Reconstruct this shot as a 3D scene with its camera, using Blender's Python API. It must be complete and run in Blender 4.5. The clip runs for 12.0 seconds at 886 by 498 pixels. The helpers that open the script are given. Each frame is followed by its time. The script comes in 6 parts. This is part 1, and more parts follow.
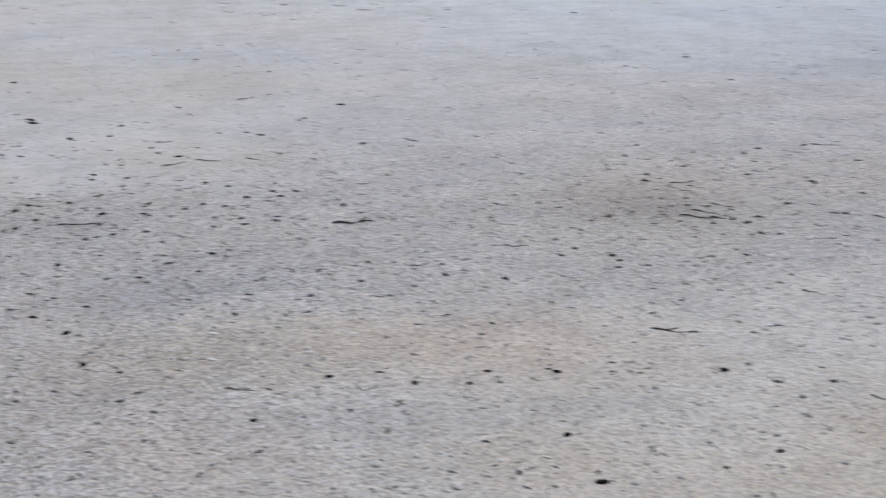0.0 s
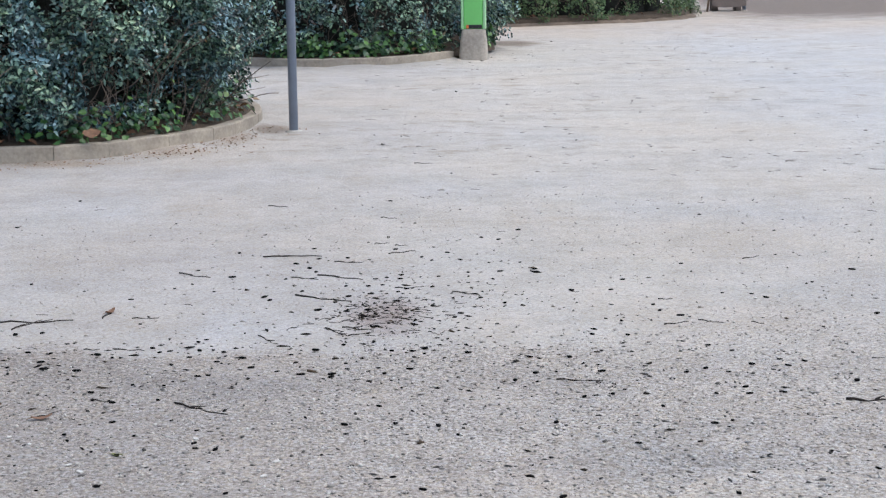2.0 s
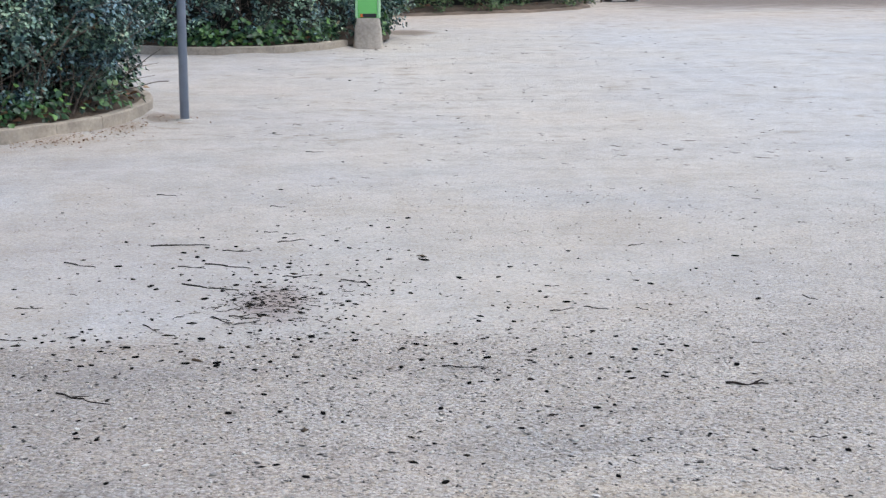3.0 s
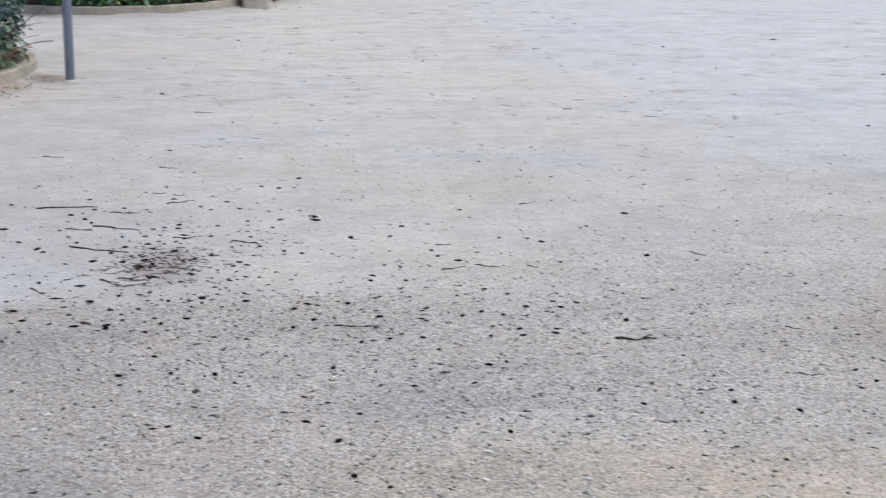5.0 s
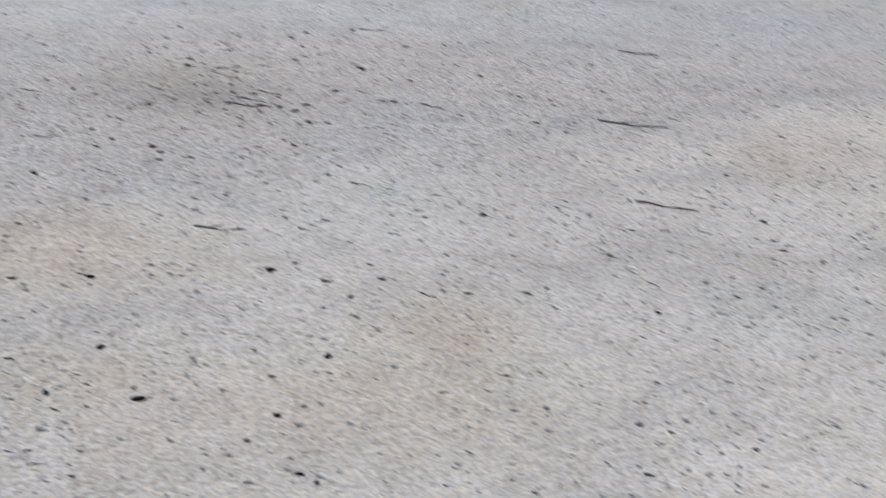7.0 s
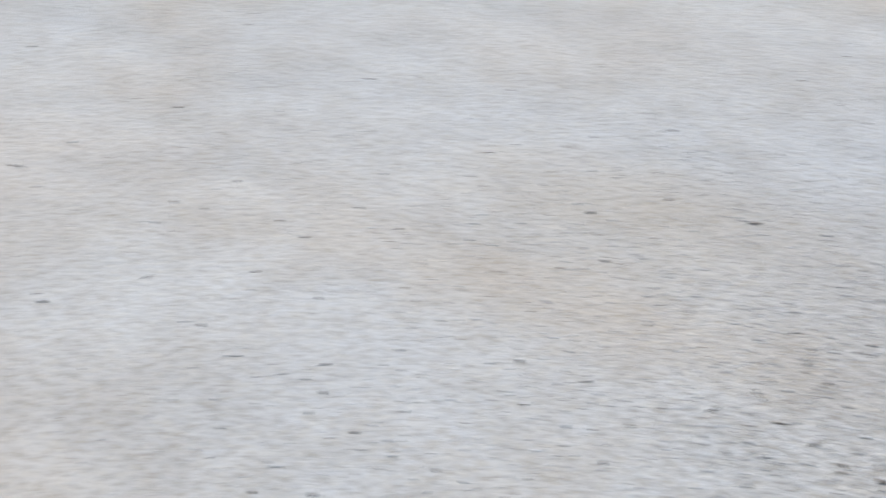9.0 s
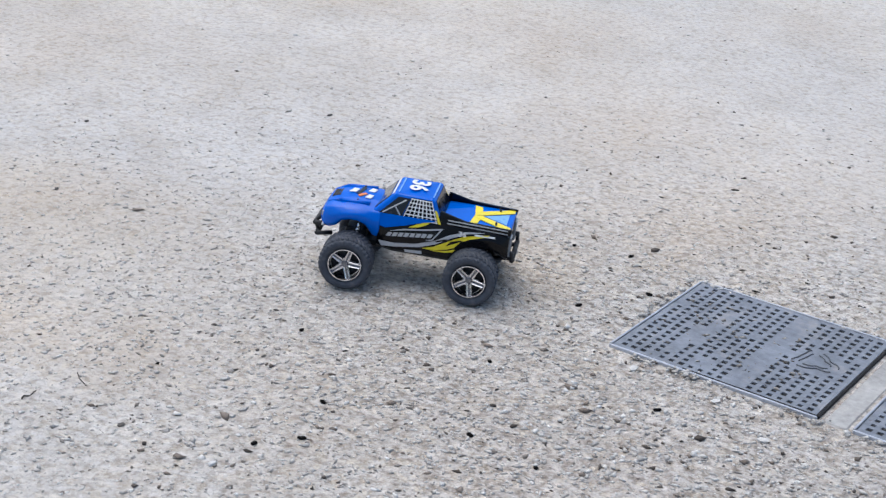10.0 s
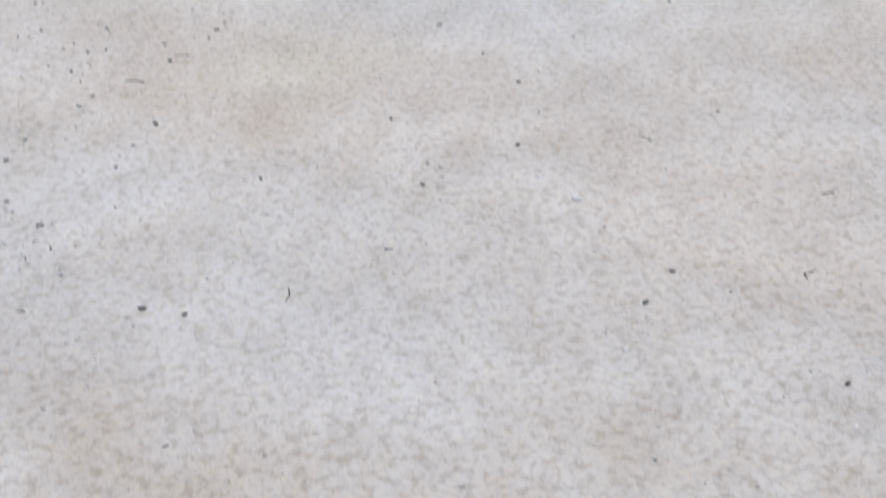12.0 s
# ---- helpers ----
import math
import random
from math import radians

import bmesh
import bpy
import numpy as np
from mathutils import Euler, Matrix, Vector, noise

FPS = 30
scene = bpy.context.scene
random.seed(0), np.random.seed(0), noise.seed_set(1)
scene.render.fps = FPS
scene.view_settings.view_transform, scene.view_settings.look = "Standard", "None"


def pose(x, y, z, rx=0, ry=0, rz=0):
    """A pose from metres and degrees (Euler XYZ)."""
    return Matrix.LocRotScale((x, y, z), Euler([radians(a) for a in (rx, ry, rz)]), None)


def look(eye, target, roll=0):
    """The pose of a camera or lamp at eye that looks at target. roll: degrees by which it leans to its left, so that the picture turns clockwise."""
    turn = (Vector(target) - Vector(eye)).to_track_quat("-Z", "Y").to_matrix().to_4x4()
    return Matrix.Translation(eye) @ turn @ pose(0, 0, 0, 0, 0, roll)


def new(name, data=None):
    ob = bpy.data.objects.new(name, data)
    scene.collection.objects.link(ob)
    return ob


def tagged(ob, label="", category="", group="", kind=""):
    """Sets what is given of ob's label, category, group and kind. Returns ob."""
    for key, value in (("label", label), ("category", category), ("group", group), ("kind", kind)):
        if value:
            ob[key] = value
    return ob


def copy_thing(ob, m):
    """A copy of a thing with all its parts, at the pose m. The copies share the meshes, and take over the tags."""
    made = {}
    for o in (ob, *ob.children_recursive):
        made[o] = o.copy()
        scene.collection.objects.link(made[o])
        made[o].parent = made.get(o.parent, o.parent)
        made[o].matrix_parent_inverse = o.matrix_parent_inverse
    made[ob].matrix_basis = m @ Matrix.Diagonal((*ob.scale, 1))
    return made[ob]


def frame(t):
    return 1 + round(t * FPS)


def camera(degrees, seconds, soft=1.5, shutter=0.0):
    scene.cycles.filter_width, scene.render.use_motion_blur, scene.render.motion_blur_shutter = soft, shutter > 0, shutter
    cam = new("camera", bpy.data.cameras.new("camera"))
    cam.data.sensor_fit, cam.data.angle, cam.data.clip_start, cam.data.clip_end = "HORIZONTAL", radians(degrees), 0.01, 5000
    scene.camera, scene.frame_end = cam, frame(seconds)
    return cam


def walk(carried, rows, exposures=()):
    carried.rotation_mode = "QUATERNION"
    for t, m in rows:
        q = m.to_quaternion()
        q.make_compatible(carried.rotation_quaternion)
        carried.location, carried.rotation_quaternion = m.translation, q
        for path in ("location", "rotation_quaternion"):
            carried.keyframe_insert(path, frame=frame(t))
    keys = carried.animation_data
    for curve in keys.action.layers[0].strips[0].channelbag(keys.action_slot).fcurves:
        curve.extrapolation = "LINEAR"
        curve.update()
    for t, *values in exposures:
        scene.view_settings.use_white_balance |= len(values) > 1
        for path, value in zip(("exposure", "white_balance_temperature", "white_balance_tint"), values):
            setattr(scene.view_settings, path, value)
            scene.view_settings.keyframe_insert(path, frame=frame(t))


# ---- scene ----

# ---------------- camera and its walk ----------------
def aim(x, y, z, yaw, down, lean):
    """A camera pose: yaw in degrees clockwise from +y, degrees below the level, degrees of lean."""
    a, b = radians(yaw), radians(down)
    way = Vector((math.sin(a) * math.cos(b), math.cos(a) * math.cos(b), -math.sin(b)))
    eye = Vector((x, y, z))
    return look(eye, eye + way, lean)


cam = camera(31.79, 12.0, soft=1.3, shutter=0.20)
walk(cam, [
    (0.0, aim(-0.020, -0.162, 1.198, 17.38, 16.53, 0.01)),
    (0.2, aim(-0.012, -0.065, 1.182, 10.80, 16.01, -0.95)),
    (0.4, aim(-0.005, -0.019, 1.186, 4.54, 14.81, -1.16)),
    (0.5, aim(-0.006, -0.002, 1.192, 3.06, 14.28, -1.07)),
    (1.0, aim(-0.013, 0.043, 1.207, -1.20, 12.29, -1.12)),
    (1.5, aim(-0.045, 0.022, 1.205, -0.72, 11.54, -1.06)),
    (2.0, aim(-0.066, 0.032, 1.196, -0.58, 11.02, -0.56)),
    (2.5, aim(-0.051, 0.027, 1.192, 0.00, 11.10, -0.65)),
    (3.0, aim(-0.029, 0.022, 1.192, 3.22, 11.42, -0.04)),
    (3.2, aim(-0.026, 0.026, 1.190, 3.90, 11.56, 0.10)),
    (4.8, aim(-0.023, 0.030, 1.181, 5.21, 12.34, -0.13)),
    (5.0, aim(-0.026, 0.020, 1.186, 7.27, 12.84, 0.29)),
    (5.5, aim(0.002, 0.004, 1.199, 15.70, 13.54, 2.27)),
    (6.0, aim(0.021, -0.001, 1.196, 21.04, 14.15, 3.04)),
    (6.5, aim(0.030, 0.002, 1.180, 22.93, 15.00, 2.84)),
    (6.8, aim(0.062, 0.002, 1.172, 29.33, 17.51, 3.63)),
    (7.0, aim(0.094, 0.017, 1.167, 34.72, 20.27, 4.86)),
    (7.2, aim(0.114, 0.005, 1.148, 40.94, 22.41, 6.11)),
    (8.8, aim(0.120, -0.190, 1.186, 128.00, 24.19, 1.23)),
    (9.0, aim(0.017, -0.251, 1.182, 140.80, 23.96, 1.09)),
    (9.1, aim(-0.022, -0.285, 1.161, 145.74, 23.83, 2.07)),
    (9.3, aim(-0.123, -0.332, 1.154, 151.55, 23.68, 3.35)),
    (9.5, aim(-0.206, -0.379, 1.154, 154.95, 23.46, 3.32)),
    (10.0, aim(-0.391, -0.527, 1.150, 155.21, 22.86, 4.79)),
    (10.5, aim(-0.444, -0.508, 1.162, 147.53, 22.69, 0.29)),
    (11.0, aim(-0.413, -0.409, 1.171, 133.35, 21.65, -1.03)),
    (11.2, aim(-0.391, -0.369, 1.164, 126.78, 21.29, -0.60)),
    (11.3, aim(-0.389, -0.331, 1.174, 123.22, 21.36, -0.23)),
    (11.4, aim(-0.371, -0.329, 1.148, 118.90, 21.17, -0.23)),
    (11.5, aim(-0.364, -0.314, 1.147, 114.42, 21.38, -0.25)),
    (11.6, aim(-0.351, -0.296, 1.127, 110.13, 21.51, -0.29)),
    (11.7, aim(-0.367, -0.286, 1.161, 106.30, 22.76, -0.48)),
    (11.8, aim(-0.357, -0.281, 1.155, 103.32, 23.90, -0.80)),
    (11.9, aim(-0.349, -0.272, 1.146, 101.92, 25.42, -1.00)),
    (12.0, aim(-0.345, -0.264, 1.130, 101.86, 27.37, -0.56)),
], exposures=[(0.0, 0.39, 6070, 7), (0.9, 0.65, 6230, 7), (5.4, 0.60, 6220, 7), (6.0, 0.42, 6160, 7), (6.5, 0.44, 6160, 7), (7.2, 0.52, 6110, 5), (8.8, 0.40, 6050, 3), (9.3, 0.54, 6150, 6), (10.5, 0.55, 6180, 7), (11.0, 0.47, 6150, 7), (11.5, 0.50, 6170, 6), (12.0, 0.44, 6200, 7)])

# ---------------- world and sun ----------------
world = bpy.data.worlds.new("overcast_sky")
scene.world = world
world.use_nodes = True
wn = world.node_tree.nodes
sky = wn.new("ShaderNodeTexSky")
sky.sky_type = "NISHITA"
sky.sun_disc = False
sky.sun_elevation = radians(68)
sky.sun_rotation = radians(105)
sky.air_density, sky.dust_density, sky.ozone_density = 1.0, 3.0, 1.0
wn["Background"].inputs["Strength"].default_value = 0.12
world.node_tree.links.new(sky.outputs[0], wn["Background"].inputs["Color"])
sun_data = bpy.data.lights.new("sun", "SUN")
sun_data.energy = 1.3
sun_data.angle = radians(80)
sun_data.color = (1.0, 0.97, 0.93)
sun = new("sun", sun_data)
az, el = radians(105), radians(68)
to_sun = Vector((math.sin(az) * math.cos(el), math.cos(az) * math.cos(el), math.sin(el)))
sun.matrix_world = look(to_sun * 20, (0, 0, 0))

# ---------------- materials ----------------
def material(name, rough=0.6, metal=0.0):
    m = bpy.data.materials.new(name)
    m.use_nodes = True
    nt = m.node_tree
    b = nt.nodes["Principled BSDF"]
    b.inputs["Roughness"].default_value = rough
    b.inputs["Metallic"].default_value = metal
    return m, nt, b


def node(nt, kind, **values):
    n = nt.nodes.new(kind)
    for k, v in values.items():
        n.inputs[k.replace("_", " ")].default_value = v
    return n


def coords(nt):
    return nt.nodes.new("ShaderNodeTexCoord").outputs["Object"]


def noise_tex(nt, scale, detail=4.0, rough=0.55, vec=None):
    n = node(nt, "ShaderNodeTexNoise", Scale=scale, Detail=detail, Roughness=rough)
    nt.links.new(vec or coords(nt), n.inputs["Vector"])
    return n.outputs["Fac"]


def ramp(nt, fac, stops):
    r = nt.nodes.new("ShaderNodeValToRGB")
    e = r.color_ramp.elements
    while len(e) < len(stops):
        e.new(0.5)
    for k, (p, c) in enumerate(stops):
        e[k].position = p
        e[k].color = (*c, 1) if len(c) == 3 else c
    nt.links.new(fac, r.inputs["Fac"])
    return r.outputs["Color"]


def grey(nt, fac, a, b, lo=0.0, hi=1.0):
    n = nt.nodes.new("ShaderNodeMapRange")
    n.interpolation_type = "SMOOTHSTEP"
    for k, v in zip(("From Min", "From Max", "To Min", "To Max"), (a, b, lo, hi)):
        n.inputs[k].default_value = v
    nt.links.new(fac, n.inputs["Value"])
    return n.outputs["Result"]


def mix(nt, fac, a, b, how="MIX"):
    n = nt.nodes.new("ShaderNodeMix")
    n.data_type, n.blend_type = "RGBA", how
    for sock, v in ((n.inputs["Factor"], fac), (n.inputs["A"], a), (n.inputs["B"], b)):
        if isinstance(v, (int, float)):
            sock.default_value = v
        elif isinstance(v, tuple):
            sock.default_value = (*v, 1)
        else:
            nt.links.new(v, sock)
    return n.outputs["Result"]


def calc(nt, op, a, b=0.0):
    n = nt.nodes.new("ShaderNodeMath")
    n.operation = op
    for sock, v in zip(n.inputs, (a, b)):
        if isinstance(v, (int, float)):
            sock.default_value = v
        else:
            nt.links.new(v, sock)
    return n.outputs[0]


def bump(nt, b, height, strength=0.4, distance=0.01):
    n = node(nt, "ShaderNodeBump", Strength=strength, Distance=distance)
    nt.links.new(height, n.inputs["Height"])
    nt.links.new(n.outputs["Normal"], b.inputs["Normal"])


def plain(name, colour, rough=0.5, metal=0.0, vary=0.25, scale=30.0, relief=0.0, coat=0.0, spec=0.5, dust=0.0):
    """A surface of one colour with grain at two scales."""
    m, nt, b = material(name, rough, metal)
    v = calc(nt, "ADD", calc(nt, "MULTIPLY", noise_tex(nt, scale, 6), 0.6), calc(nt, "MULTIPLY", noise_tex(nt, scale * 7, 3), 0.4))
    dark, light = tuple(c * (1 - vary) for c in colour), tuple(min(1, c * (1 + vary)) for c in colour)
    col = ramp(nt, v, [(0.3, dark), (0.7, light)])
    if dust:
        col = mix(nt, grey(nt, noise_tex(nt, scale * 1.6, 7, 0.7), 0.52, 0.70, 0, dust), col, (0.40, 0.365, 0.33))
    nt.links.new(col, b.inputs["Base Color"])
    b.inputs["Specular IOR Level"].default_value = spec
    nt.links.new(grey(nt, noise_tex(nt, scale * 2), 0.3, 0.7, max(0, rough - 0.1), min(1, rough + 0.12)), b.inputs["Roughness"])
    b.inputs["Coat Weight"].default_value = coat
    b.inputs["Coat Roughness"].default_value = 0.08
    if relief:
        bump(nt, b, noise_tex(nt, scale * 4, 6), 0.5, relief)
    return m


def ground_material():
    """Compacted sandy park ground: pale swept sand, greyer pebbly ground, ochre and cool patches, fine grain."""
    m, nt, b = material("sandy_ground", 0.95)
    b.inputs["Specular IOR Level"].default_value = 0.25
    pos = nt.nodes.new("ShaderNodeSeparateXYZ")
    nt.links.new(coords(nt), pos.inputs[0])
    x, y = pos.outputs[0], pos.outputs[1]

    def ring(cx, cy, sx=1.0, sy=1.0):
        dx = calc(nt, "MULTIPLY", calc(nt, "SUBTRACT", x, cx), sx)
        dy = calc(nt, "MULTIPLY", calc(nt, "SUBTRACT", y, cy), sy)
        return calc(nt, "SQRT", calc(nt, "ADD", calc(nt, "POWER", dx, 2.0), calc(nt, "POWER", dy, 2.0)))

    def times(a, rgb):
        return mix(nt, 1.0, a, rgb, "MULTIPLY")

    big = noise_tex(nt, 0.55, 5, 0.6)
    mid = noise_tex(nt, 2.3, 6, 0.62)
    small = noise_tex(nt, 9.0, 5, 0.65)
    fine = noise_tex(nt, 45, 5, 0.7)
    grit = noise_tex(nt, 170, 3, 0.75)
    # where the sand was swept smooth: north of a wavy edge, and on the south-east side
    edge = calc(nt, "SUBTRACT", y, calc(nt, "ADD", 4.16, calc(nt, "MULTIPLY", noise_tex(nt, 1.4, 4, 0.6), 0.8)))
    edge = calc(nt, "SUBTRACT", edge, calc(nt, "MULTIPLY", calc(nt, "MINIMUM", calc(nt, "MAXIMUM", calc(nt, "SUBTRACT", x, 0.5), 0.0), 3.0), 0.25))
    soft = calc(nt, "ADD", 0.06, calc(nt, "MULTIPLY", calc(nt, "MINIMUM", calc(nt, "MAXIMUM", calc(nt, "SUBTRACT", x, 0.2), 0.0), 2.0), 0.9))
    north = grey(nt, calc(nt, "DIVIDE", edge, soft), -1.0, 1.3)
    side = grey(nt, y, 2.2, 0.8)
    stony = grey(nt, calc(nt, "ADD", ring(0.05, -2.65), calc(nt, "MULTIPLY", mid, 0.9)), 1.9, 0.8)
    south = calc(nt, "MULTIPLY", side, calc(nt, "SUBTRACT", 1.0, stony))
    swept = calc(nt, "MAXIMUM", calc(nt, "MULTIPLY", north, 0.72), calc(nt, "MULTIPLY", south, 0.85))
    # tyre tracks that swept thin arcs of the pebbles aside
    tracks = calc(nt, "MAXIMUM", grey(nt, calc(nt, "ABSOLUTE", calc(nt, "SUBTRACT", ring(0.68, 3.20), 0.26)), 0.024, 0.008), grey(nt, calc(nt, "ABSOLUTE", calc(nt, "SUBTRACT", ring(0.60, 3.00), 0.25)), 0.024, 0.008))
    tracks = calc(nt, "MULTIPLY", tracks, grey(nt, calc(nt, "ADD", y, calc(nt, "MULTIPLY", mid, 0.1)), 3.08, 3.20, 0, 0.4))
    # a smoother, sandier stretch at the near end of the gravel
    sandy = calc(nt, "MULTIPLY", calc(nt, "MULTIPLY", grey(nt, calc(nt, "ADD", y, calc(nt, "MULTIPLY", mid, 1.2)), 4.15, 3.45), grey(nt, calc(nt, "ADD", x, calc(nt, "MULTIPLY", mid, 1.0)), 0.4, 2.0)), calc(nt, "SUBTRACT", 1.0, side))
    swept = calc(nt, "MAXIMUM", swept, calc(nt, "MULTIPLY", sandy, 0.5))
    bare = calc(nt, "MAXIMUM", swept, calc(nt, "MAXIMUM", tracks, grey(nt, mid, 0.51, 0.66, 0, 0.35)))
    pebbly = calc(nt, "MULTIPLY", calc(nt, "SUBTRACT", 1.0, calc(nt, "MULTIPLY", bare, 0.78)), calc(nt, "SUBTRACT", 1.0, calc(nt, "MULTIPLY", side, 0.55)))
    gravel_col = ramp(nt, big, [(0.34, (0.54, 0.515, 0.50)), (0.5, (0.565, 0.53, 0.50)), (0.64, (0.585, 0.53, 0.49))])
    # a darker stretch to the west of the gravel
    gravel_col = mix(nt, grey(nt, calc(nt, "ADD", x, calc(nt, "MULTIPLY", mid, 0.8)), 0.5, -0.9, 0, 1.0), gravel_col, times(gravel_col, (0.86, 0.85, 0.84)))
    sand_col = ramp(nt, big, [(0.34, (0.49, 0.475, 0.467)), (0.5, (0.51, 0.488, 0.462)), (0.64, (0.53, 0.495, 0.455))])
    sand_cool = ramp(nt, big, [(0.34, (0.49, 0.496, 0.510)), (0.5, (0.515, 0.515, 0.522)), (0.64, (0.53, 0.522, 0.510))])
    sand_col = mix(nt, grey(nt, calc(nt, "ADD", x, mid), 1.9, 4.0), sand_col, sand_cool)
    south_col = ramp(nt, big, [(0.34, (0.54, 0.525, 0.51)), (0.5, (0.565, 0.535, 0.50)), (0.64, (0.58, 0.53, 0.475))])
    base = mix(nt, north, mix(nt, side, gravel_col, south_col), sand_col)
    base = mix(nt, grey(nt, noise_tex(nt, 1.15, 5, 0.65), 0.55, 0.72, 0, 0.40), base, times(base, (1.02, 0.95, 0.86)))
    base = mix(nt, calc(nt, "MULTIPLY", grey(nt, noise_tex(nt, 0.8, 4, 0.6), 0.50, 0.66, 0, 0.5), calc(nt, "SUBTRACT", 1.0, side)), base, times(base, (0.95, 0.98, 1.02)))
    base = mix(nt, grey(nt, mid, 0.35, 0.68, 0, 1), times(base, (1.05, 1.05, 1.05)), times(base, (0.93, 0.92, 0.91)))
    base = mix(nt, grey(nt, small, 0.40, 0.66, 0, 0.8), base, times(base, (0.90, 0.885, 0.865)))
    band = nt.nodes.new("ShaderNodeMapping")
    band.inputs["Scale"].default_value = (0.7, 1.7, 1.0)
    nt.links.new(coords(nt), band.inputs["Vector"])
    calm = calc(nt, "SUBTRACT", 1.0, calc(nt, "MULTIPLY", calc(nt, "MAXIMUM", side, north), 0.65))
    base = mix(nt, calc(nt, "MULTIPLY", grey(nt, noise_tex(nt, 1.3, 6, 0.6, band.outputs[0]), 0.50, 0.66, 0, 0.75), calm), base, times(base, (0.82, 0.83, 0.85)))
    base = mix(nt, grey(nt, calc(nt, "ADD", x, calc(nt, "MULTIPLY", mid, 0.6)), 0.7, -0.7), base, times(base, (0.92, 0.92, 0.935)))
    base = mix(nt, sandy, base, times(base, (0.975, 0.955, 0.905)))
    base = mix(nt, tracks, base, times(base, (1.06, 1.0, 0.92)))
    # soft ochre, pinkish and bluish patches of trodden sand: place, stretch, tint, strength
    for cx, cy, sx, sy, lo, tint, much in (
            (-0.74, 4.86, 2.6, 2.4, 0.95, (1.03, 1.06, 1.12), 0.9), (-1.80, 7.15, 1.8, 1.0, 1.0, (1.0, 1.04, 1.10), 0.8), (0.06, 4.84, 3.2, 3.0, 1.0, (1.06, 1.0, 0.93), 0.8),
            (-1.24, 6.23, 1.0, 1.0, 1.0, (1.0, 0.955, 0.90), 0.7), (0.93, 6.32, 0.9, 1.0, 1.0, (1.0, 0.94, 0.86), 0.7), (1.47, 2.05, 1.8, 2.4, 1.0, (0.97, 0.93, 0.85), 0.7),
            (1.68, 2.26, 4.0, 4.0, 1.0, (0.94, 0.86, 0.76), 0.8), (0.94, 2.32, 3.2, 3.6, 1.0, (0.97, 0.93, 0.85), 0.6), (1.50, -2.72, 1.5, 2.6, 1.0, (1.0, 0.91, 0.79), 0.9),
            (0.66, -3.02, 3.0, 3.6, 1.0, (1.0, 0.90, 0.77), 0.9), (0.20, -2.30, 2.6, 3.0, 1.0, (0.99, 0.94, 0.90), 0.7), (1.45, -2.30, 1.6, 3.4, 1.0, (1.0, 0.90, 0.78), 0.8),
            (1.74, -1.25, 1.6, 2.2, 1.0, (1.0, 0.93, 0.85), 0.8), (1.05, 2.95, 1.6, 2.4, 1.0, (1.0, 0.93, 0.85), 1.0), (0.45, 3.05, 1.4, 3.0, 1.0, (0.90, 0.86, 0.78), 0.9), (1.9, 4.0, 1.5, 1.5, 1.0, (0.95, 0.90, 0.82), 0.8), (0.35, -2.55, 1.1, 1.8, 1.0, (0.97, 0.93, 0.89), 0.8), (2.67, -0.60, 3.0, 3.0, 1.0, (0.97, 0.96, 0.86), 0.7), (2.80, -2.0, 2.0, 2.0, 1.0, (1.0, 0.94, 0.88), 0.7),
            (-3.5, 8.60, 0.9, 4.5, 1.0, (0.86, 0.77, 0.68), 1.2), (-2.35, 8.78, 1.6, 4.0, 1.0, (0.84, 0.74, 0.64), 1.2), (-1.80, 9.25, 2.6, 2.6, 1.0, (0.86, 0.77, 0.68), 1.1), (-1.50, 9.85, 4.0, 2.4, 1.0, (0.86, 0.77, 0.68), 1.1)):
        spot = grey(nt, calc(nt, "ADD", ring(cx, cy, sx, sy), calc(nt, "MULTIPLY", mid, 0.9)), lo + 0.4, lo - 0.45, 0, 0.7 * much)
        base = mix(nt, spot, base, times(base, tint))
    # scuffed brown patch under leaf litter
    scuffed = grey(nt, calc(nt, "ADD", ring(1.93, 3.95, 1.0, 0.9), calc(nt, "MULTIPLY", small, 0.55)), 0.66, 0.34, 0, 0.36)
    base = mix(nt, scuffed, base, (0.33, 0.29, 0.25))
    # thin darker scuffs on the far path
    wide = nt.nodes.new("ShaderNodeMapping")
    wide.inputs["Scale"].default_value = (0.8, 1.0, 1.0)
    nt.links.new(coords(nt), wide.inputs["Vector"])
    scuff = calc(nt, "MULTIPLY", grey(nt, noise_tex(nt, 4.6, 6, 0.66, wide.outputs[0]), 0.525, 0.65), calc(nt, "MULTIPLY", grey(nt, y, 6.6, 10.0, 0.0, 0.75), grey(nt, noise_tex(nt, 0.7, 4, 0.6), 0.40, 0.60, 0.15, 1.0)))
    base = mix(nt, scuff, base, (0.33, 0.29, 0.25))
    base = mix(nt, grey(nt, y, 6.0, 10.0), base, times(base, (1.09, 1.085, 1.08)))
    # reddish earth towards the far end of the path
    base = mix(nt, grey(nt, calc(nt, "ADD", y, calc(nt, "MULTIPLY", mid, 3.0)), 20.0, 26.0, 0, 0.85), base, times(base, (0.98, 0.88, 0.79)))
    # darker brown on the right at the far end
    far_brown = calc(nt, "MULTIPLY", grey(nt, calc(nt, "ADD", x, mid), 4.2, 6.0), grey(nt, calc(nt, "ADD", y, calc(nt, "MULTIPLY", mid, 4.0)), 25.5, 30.0, 0, 0.92))
    base = mix(nt, far_brown, base, (0.20, 0.165, 0.145))
